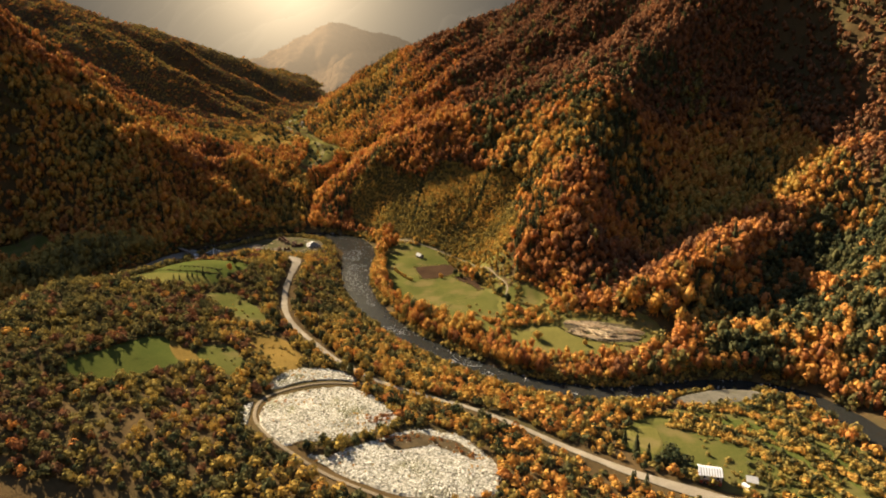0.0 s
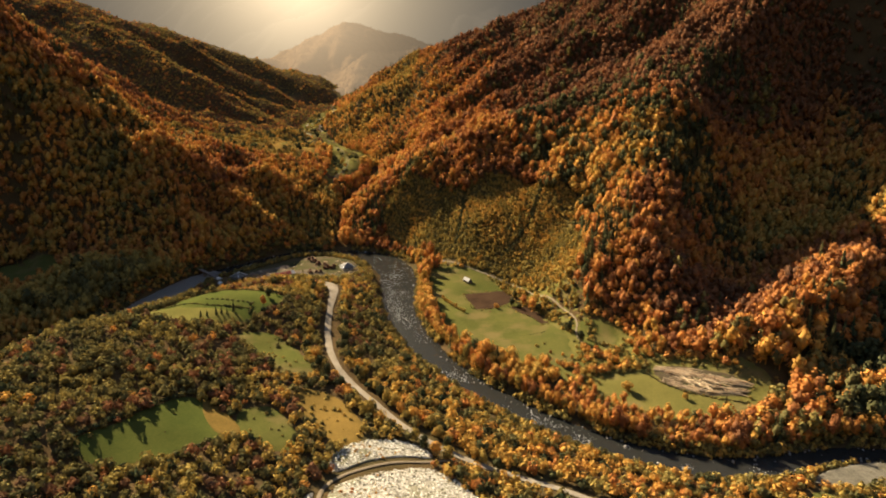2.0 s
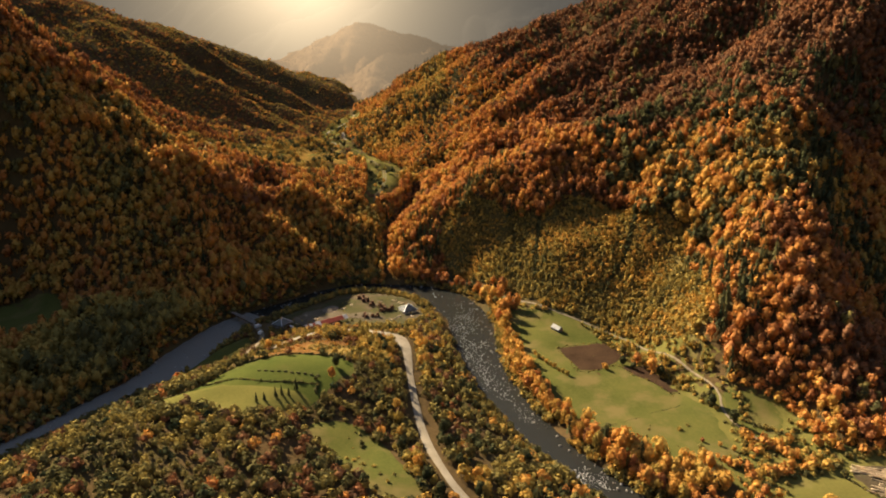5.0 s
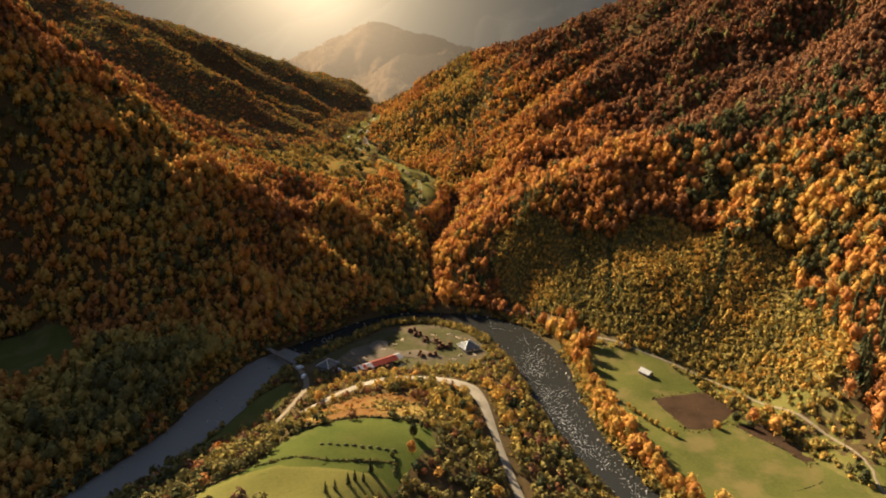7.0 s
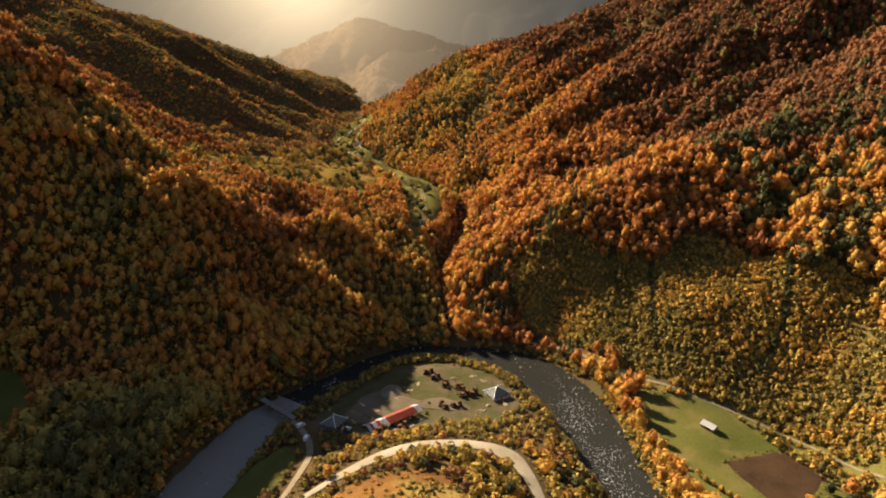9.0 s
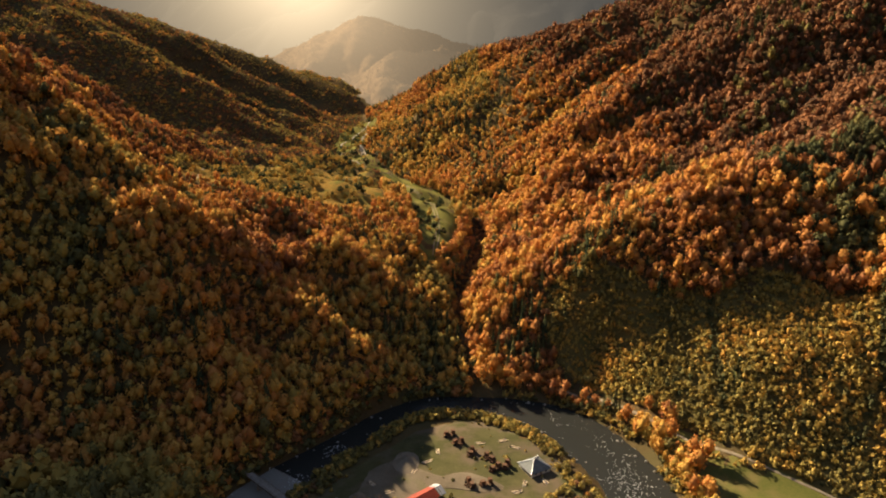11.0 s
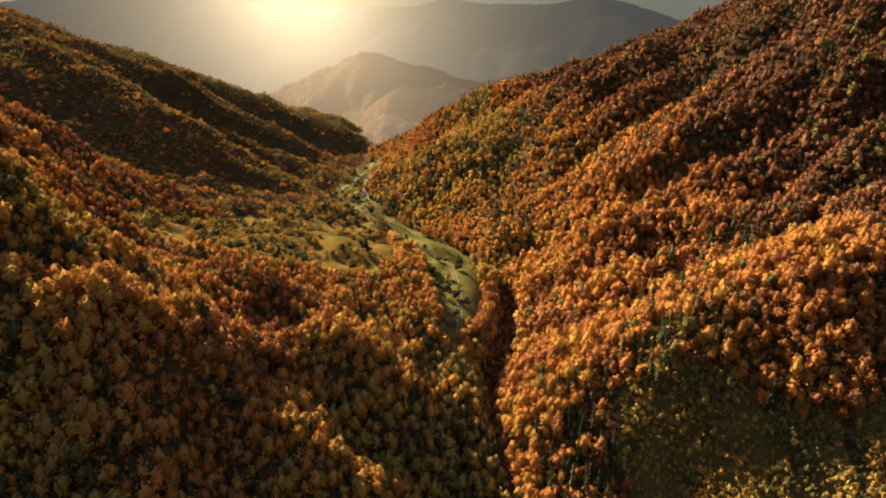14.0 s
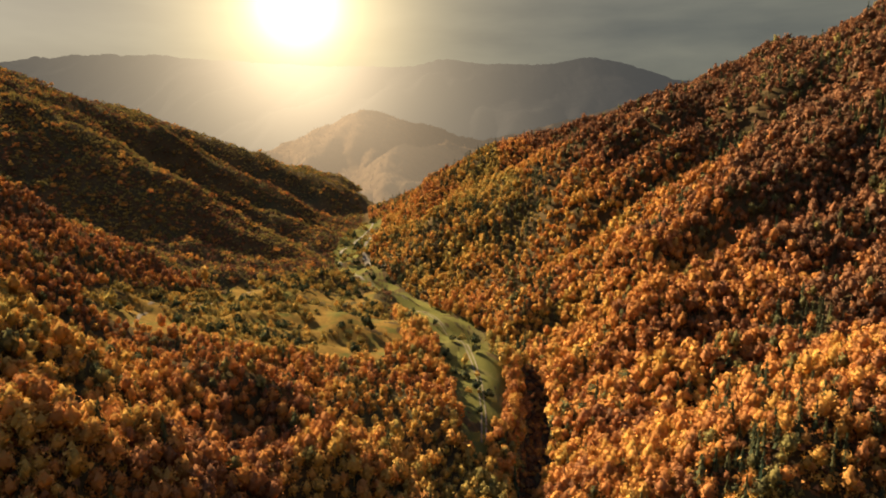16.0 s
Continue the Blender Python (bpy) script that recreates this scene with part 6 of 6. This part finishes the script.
def lumber_pile(x, y, turn, seed, label):
    """Loose planks and poles thrown on bearers."""
    rng = random.Random(seed)
    p = tagged(thing("lumber_pile", x, y, turn), label, "lumber")
    for k in (-1, 1):
        part("bearer", block(0.25, 1.8, 0.25, 1.1 * k, 0, 0.1), timber, p)
    for k in range(9):
        z = 0.36 + 0.14 * (k // 3)
        part("plank", block(rng.uniform(3.0, 5.0), 0.34, 0.1, rng.uniform(-0.4, 0.4), -0.6 + 0.6 * (k % 3), z, rng.uniform(-9, 9), bevel=0.01), grey_board if k % 2 else peeled_wood, p)
    for k in range(2):
        a = rng.uniform(-0.5, 0.5)
        part("pole", rod((-2.4, -1.2 + a, 0.4), (2.3, 1.0 - a, 0.9 + 0.1 * k), 0.1), timber, p)
    return p


for k, (x, y, t) in enumerate(((-196, 561, 40), (-189, 565, 30), (-181, 569, 45), (-174, 574, 36), (-168, 580, 50), (-203, 575, 120), (-207, 580, 80), (-192, 588, 15), (-200, 593, 140), (-182, 604, 60), (-176, 612, 20),
                                (-171, 620, 100), (-133, 594, 70), (-137, 588, 20), (-124, 596, 120), (-134, 622, 150), (-139, 628, 30), (-166, 634, 60), (-150, 626, 10), (-216, 562, 70))):
    lumber_pile(x, y, t, k, "pile of weathered planks and poles in the sawmill yard")


# footbridge over the western arm of the river
def bridge(a, b):
    length = math.hypot(b[0] - a[0], b[1] - a[1])
    g = tagged(thing("footbridge", (a[0] + b[0]) / 2, (a[1] + b[1]) / 2, math.degrees(math.atan2(b[1] - a[1], b[0] - a[0])), z=0.0), "narrow grey timber bridge across the river", "bridge")
    part("deck", block(length, 3.2, 0.3, 0, 0, 4.2), dirt_mat, g, "grey worn plank deck")
    for s in (-1, 1):
        part("girder", block(length, 0.3, 0.7, 0, s * 1.3, 3.5), rust, g)
        part("handrail", block(length, 0.1, 0.1, 0, s * 1.55, 5.4), timber, g)
        for k in range(13):
            part("rail_post", block(0.1, 0.1, 1.0, -length / 2 + 0.5 + k * (length - 1) / 12, s * 1.55, 4.45, bevel=0), timber, g)
    for px in (-length / 2 + 3, -2.0, length / 2 - 3):
        part("pier", block(1.2, 3.0, 5.6, px, 0, -2.0), stone_mat, g)
    n = int(length / 0.9)
    for k in range(n):
        part("plank", block(0.7, 3.3, 0.08, -length / 2 + (k + 0.5) * length / n, 0, 4.5, bevel=0.01), grey_board, g)


bridge((-263, 609), (-234, 582))


# logs in the yard at the forest's foot
def log_mesh(seed):
    rng = random.Random(seed)
    bm = rod((-4.8, 0, 0), (4.8, 0, 0), 0.27, 0.17, 8)
    for v in bm.verts:
        v.co.y += 0.05 * math.sin(v.co.x * 0.7 + seed)
        v.co.z += 0.03 * rng.uniform(-1, 1)
    return bm


LOGS = [((86, 408.5), (104, 403), 34, -22), ((90, 405), (108, 399), 24, -28), ((86, 396), (99, 386), 22, -33), ((108, 397), (126, 388), 26, -24), ((93, 399), (107, 389), 16, -65), ((102, 387), (122, 382), 18, -12), ((88, 400), (118, 390), 18, -38)]
first_logs = []
rng = random.Random(12)
for k in range(4):
    log = part("log", log_mesh(k), peeled_wood)
    tagged(log, "pale peeled log lying in the log yard", "log", "logs in the log yard")
    first_logs.append(log)
laid = 0
for a, b, count, turn in LOGS:
    for k in range(count):
        u, w = rng.random(), rng.uniform(-2.4, 2.4)
        x, y = a[0] + (b[0] - a[0]) * u + w * 0.5, a[1] + (b[1] - a[1]) * u + w
        m = pose(x, y, float(land([x], [y])[0]) + 0.60 + 0.22 * (k % 3), 0, rng.uniform(-2, 2), turn + rng.uniform(-18, 18))
        if laid < 4:
            first_logs[laid].matrix_basis = m
        else:
            copy_thing(first_logs[laid % 4], m)
        laid += 1

# hay heaps in a row on the terrace meadow
heap_bm = bmesh.new()
bmesh.ops.create_icosphere(heap_bm, subdivisions=2, radius=1.0)
for v in heap_bm.verts:
    v.co = Vector((v.co.x * (1 + 0.15 * math.sin(5 * v.co.y)), v.co.y * 0.6, max(v.co.z, -0.25) * 0.55))
heap = tagged(part("hay_heap", heap_bm, hay_mat), "low dark heap of cut hay on the meadow", "hay", "hay heaps in a row")
for k in range(10):
    x, y = -191 + 3.2 * k, 446.5 + 0.2 * math.sin(k * 2.1)
    m = pose(x, y, float(land([x], [y])[0]) + 0.42, 0, 0, 7 * k % 30 - 15)
    if k:
        copy_thing(heap, m)
    else:
        heap.matrix_basis = m


# ---- single trees ----
def crown_mesh(seed, tint, spruce=False):
    if spruce:
        v, f = conifer(seed, 9, 12)
    else:
        v, f = broadleaf(seed, 380, 8, 1.3 + 0.12 * (seed % 3), 0.18, True, False)
    ob = mesh_object("crown", v, f, leaf_mat)
    rng = np.random.default_rng(seed)
    ob.data.attributes.new("tint", "FLOAT", "POINT").data.foreach_set("value", np.full(len(v), tint, np.float32))
    return ob


def trunk_mesh(seed, tall):
    bm = rod((0, 0, -0.25), (0, 0, 0.75 * tall), 0.11, 0.07, 7)
    rng = random.Random(seed)
    for k in range(5):
        a = k * 1.26 + rng.random()
        rod((0, 0, (0.5 + 0.05 * k) * tall), (0.5 * math.cos(a), 0.5 * math.sin(a), (0.95 + 0.1 * k) * tall), 0.05, 0.02, 5, bm)
    return bm


TREE_LOOKS = [("bright orange", 0.56), ("golden yellow", 0.46), ("russet orange", 0.68), ("yellow-green", 0.36), ("dark green", 0.06), ("red-brown", 0.82)]
PROTO = {}


def tree(look_k, x, y, r, stretch=1.0, where="", group="", spruce=False):
    """One tree: the first of its look is built, the rest are copies."""
    variant = (look_k, spruce, int(abs(x * 7 + y * 3)) % 2)
    m = pose(x, y, float(land([x], [y])[0]) - 0.1, 0, 0, (x * 37 + y * 11) % 360) @ Matrix.Diagonal((r, r, r * stretch, 1))
    label = f"{TREE_LOOKS[look_k][0]} {'spruce' if spruce else 'broadleaf tree'} {where}"
    if variant in PROTO:
        first = PROTO[variant]
        t = copy_thing(first, m @ Matrix.Diagonal([1 / s for s in first.scale] + [1]))
    else:
        t = new("tree")
        part("trunk", trunk_mesh(look_k, 1.2), bark_mat, t)
        crown_mesh(60 + look_k * 5 + variant[2], TREE_LOOKS[look_k][1], spruce).parent = t
        t.matrix_basis = m
        PROTO[variant] = t
    tagged(t, label, "tree", group or "single trees")
    return t


rng = random.Random(5)
bank = np.array([p for p in along(RIVER, 4.2) if p[0] > -100 and 330 < p[1] < 628 and p[0] < 200])
tan = np.gradient(bank[:, :2], axis=0)
for k, (p, t) in enumerate(zip(bank, tan)):
    n = np.array([-t[1], t[0]]) / (np.hypot(*t) + 1e-9)
    n = n if n[0] * 0.6 + n[1] * 0.5 > 0 else -n
    for row in (0, 1):
        if row and (k % 3 or p[1] > 420):
            continue
        q = p[:2] + n * (p[2] / 2 + 4.5 + 5.0 * row + rng.uniform(-1, 1))
        look_k = rng.choice((0, 2, 2, 5, 0, 5, 3)) if p[1] < 430 else rng.choice((1, 1, 1, 0, 1, 3))
        tree(look_k, float(q[0]), float(q[1]), rng.uniform(1.8, 2.8), rng.uniform(1.3, 1.8), "on the river bank", "trees along the river bank")
for k in range(9):
    tree(rng.choice((1, 3, 1)), -42 + 1.9 * k, 536 - 3.6 * k, rng.uniform(1.0, 1.5), 1.0, "in a meadow hedge row", "hedge row in the meadow")
for look_k, x, y, r, s, w in ((0, -2, 516, 2.0, 0.85, "alone on the meadow"), (4, 10, 522, 2.2, 1.0, "at the meadow's edge"), (4, 15, 516, 1.9, 1.0, "at the meadow's edge"), (1, 61, 388, 3.0, 0.85, "alone on the low meadow"),
                              (1, 90, 379, 1.6, 1.0, "beside the log yard"), (4, -155, 457, 1.9, 1.25, "alone on the terrace meadow"), (4, -152, 466, 0.9, 1.3, "alone on the terrace meadow"), (2, -155, 445.5, 1.9, 1.2, "beside the terrace meadow"),
                              (0, -207, 520, 2.3, 1.0, "beside the gravel road"), (4, -130, 368, 2.0, 1.0, "on the sloping meadow"), (0, 33, 432, 1.0, 1.0, "on the meadow"), (0, 38, 428, 1.2, 1.0, "on the meadow"), (5, 26, 436, 1.0, 1.0, "on the meadow"),
                              (4, 48, 452, 2.6, 1.1, "at the forest's foot"), (4, 43, 468, 2.5, 1.1, "at the forest's foot"), (4, 28, 505, 2.8, 1.1, "at the forest's foot"), (0, 47, 438, 2.0, 1.2, "beside the path")):
    tree(look_k, x, y, r, s, w)
for x, y, r in ((-170, 433, 1.3), (-177, 423, 1.1), (-175, 426, 1.0), (-172, 427, 0.9), (-181, 419, 0.9), (-184, 417, 1.0)):
    tree(4, x, y, r, 1.15, "beside the terrace meadow", "small spruces by the terrace meadow", True)
for k in range(46):
    y = 785 + 6.4 * k + rng.uniform(-2, 2)
    x = float(np.interp(y, [785, 805, 850, 905, 1000, 1090], [-172, -166, -152, -144, -148, -205])) + rng.uniform(-2.5, 2.5)
    tree(rng.choice((0, 0, 2, 2, 1)), x, y, rng.uniform(2.4, 3.3), rng.uniform(1.1, 1.4), "along the gorge stream", "trees along the gorge stream")
ROADSIDE = [p for p in along(smooth(ROAD), 8) if 300 < p[1] < 505]
for k, p in enumerate(ROADSIDE):
    for s in (-1, 1):
        tree(rng.choice((1, 3, 4, 4, 0, 3)), p[0] + s * rng.uniform(9, 13), p[1] + rng.uniform(-3, 3), rng.uniform(1.6, 2.5), rng.uniform(1.0, 1.3), "beside the gravel road", "trees along the road")


# ---- hedges, stones and boulders ----
def hedge(name, label, line, r, tint, gap=1.1):
    pts = np.array(along(line, gap * r))
    g = np.random.default_rng(len(pts))
    x, y = pts[:, 0] + g.uniform(-0.3, 0.3, len(pts)) * r, pts[:, 1] + g.uniform(-0.3, 0.3, len(pts)) * r
    o = stand(name, label, x, y, r * g.uniform(0.7, 1.25, len(x)), g.uniform(0.6, 0.95, len(x)), np.clip(tint + g.uniform(-0.08, 0.1, len(x)), 0, 1), BUSH, g.integers(0, len(BUSH), len(x)))
    return o


hedge("hedge", "dark hedge along the terrace meadow", [(-206, 459), (-192, 467), (-179, 473), (-163, 474), (-150, 472)], 1.0, 0.10)
hedge("hedge", "dark hedge between two terrace meadows", [(-214, 434), (-200, 438), (-185, 436), (-161, 440), (-161, 433)], 1.0, 0.12)
hedge("hedge", "dark hedge around the small hay meadow", [(-180, 272), (-174, 287), (-165, 311), (-153, 330), (-133, 319)], 1.6, 0.08)
hedge("hedge", "low hedge below the small hay meadow", [(-164, 263), (-150, 274), (-136, 293), (-122, 300)], 1.3, 0.14)
hedge("hedge", "dark sedge line in a meadow ditch", [(-24, 450), (-10, 454), (2, 459)], 0.5, 0.06)
hedge("hedge", "dark sedge line in a wet meadow ditch", [(9, 464), (20, 468), (30, 473)], 0.5, 0.06)
hedge("hedge", "scrubby hedge beside the log yard", [(78, 404), (84, 394), (92, 386), (108, 378), (122, 374)], 1.0, 0.16)
for line, tint in (([(100, 300), (126, 292), (150, 276), (172, 254), (186, 226)], 0.46), ([(112, 286), (134, 276), (156, 256), (166, 236), (172, 218)], 0.40), ([(126, 306), (152, 298), (178, 280), (196, 252), (202, 226)], 0.50)):
    hedge("hedge", "golden shrub row on the river flat", line, 2.0, tint, 0.9)


def stones(name, label, x, y, size, mat, up, seed):
    """Loose angular stones, joined."""
    g = np.random.default_rng(seed)
    v0, f0 = ico()
    n = len(x)
    s = size[:, None, None] * g.uniform(0.6, 1.3, (n, 12, 1)) * g.uniform(0.55, 1.2, (n, 1, 3))
    z = up if np.ndim(up) else np.full(n, up)
    v = v0[None] * s + np.stack([x, y, z], -1)[:, None, :]
    f = f0[None] + (np.arange(n) * 12)[:, None, None]
    return tagged(mesh_object(name, v.reshape(-1, 3), f.reshape(-1, 3), mat), label, "stones", kind="stuff")


g = np.random.default_rng(77)
pts = np.array(along(RIVER, 1.3))
pts = pts[(pts[:, 1] > 320) & (pts[:, 0] > -300) & (pts[:, 0] < 225)]
side = g.choice((-1, 1), len(pts)) * (0.5 + 0.10 * g.normal(size=len(pts)) - 0.22 * (g.random(len(pts)) < 0.3))
tx, ty = np.gradient(pts[:, 0]), np.gradient(pts[:, 1])
q = np.hypot(tx, ty) + 1e-9
x, y = pts[:, 0] - ty / q * side * pts[:, 2], pts[:, 1] + tx / q * side * pts[:, 2]
stones("river_stones", "grey boulders and cobbles along the river", x, y, g.uniform(0.3, 1.0, len(x)) ** 1.5, stone_mat, 0.05 + 0.12 * g.random(len(x)), 78)

# white flecks over the shallows: broken water, and sun glints made as white bits
pts = np.array(along(RIVER, 0.05))
pts = pts[(pts[:, 1] > 318) & (pts[:, 0] > -270) & (pts[:, 0] < 215)]
tx, ty = np.gradient(pts[:, 0]), np.gradient(pts[:, 1])
q = np.hypot(tx, ty) + 1e-9
side = np.clip(g.normal(-0.08, 0.20, len(pts)), -0.46, 0.46) * pts[:, 2]
x, y = pts[:, 0] - ty / q * side, pts[:, 1] + tx / q * side
shoal = value_noise(x, y, 26, 131) * 0.6 + value_noise(x, y, 9, 132) * 0.4 + 0.10 * ((x > -130) & (y > 470))
ok = (g.random(len(x)) < np.clip((shoal - 0.54) * 4.5, 0, 0.6)) & (near_line(x, y, RIVER)[0] < near_line(x, y, RIVER)[1] / 2 - 1.0)
x, y = x[ok], y[ok]
fleck_mat = surface("white_flecks", (0.55, 0.54, 0.50), (0.82, 0.81, 0.77), 1.0, 5.0, 0.5, gloss=0.3)
ov, of = octa()
lean = np.arctan2(ty[ok], tx[ok]) + g.normal(0, 0.5, len(x))
long = g.uniform(0.10, 0.42, len(x))
slim = long * g.uniform(0.3, 0.7, len(x))
px = ov[None, :, 0] * (long * np.cos(lean))[:, None] - ov[None, :, 1] * (slim * np.sin(lean))[:, None] + x[:, None]
py = ov[None, :, 0] * (long * np.sin(lean))[:, None] + ov[None, :, 1] * (slim * np.cos(lean))[:, None] + y[:, None]
pz = ov[None, :, 2] * (slim * 0.5)[:, None] + 0.05
riffles = mesh_object("riffles", np.stack([px, py, pz], -1).reshape(-1, 3), (of[None] + (np.arange(len(x)) * 6)[:, None, None]).reshape(-1, 3), fleck_mat)
tagged(riffles, "small white flecks for broken water and painted sun glints", "white water", kind="stuff")

for x, y, r in ((84, 264, 2.0), (88, 259, 2.2), (92, 254, 1.8), (78, 231, 1.7), (83, 228, 2.0), (80, 234, 1.4)):
    tree(4, x, y, r, 1.1, "beside the road and the dry plot", "spruces by the roadside plot", True)
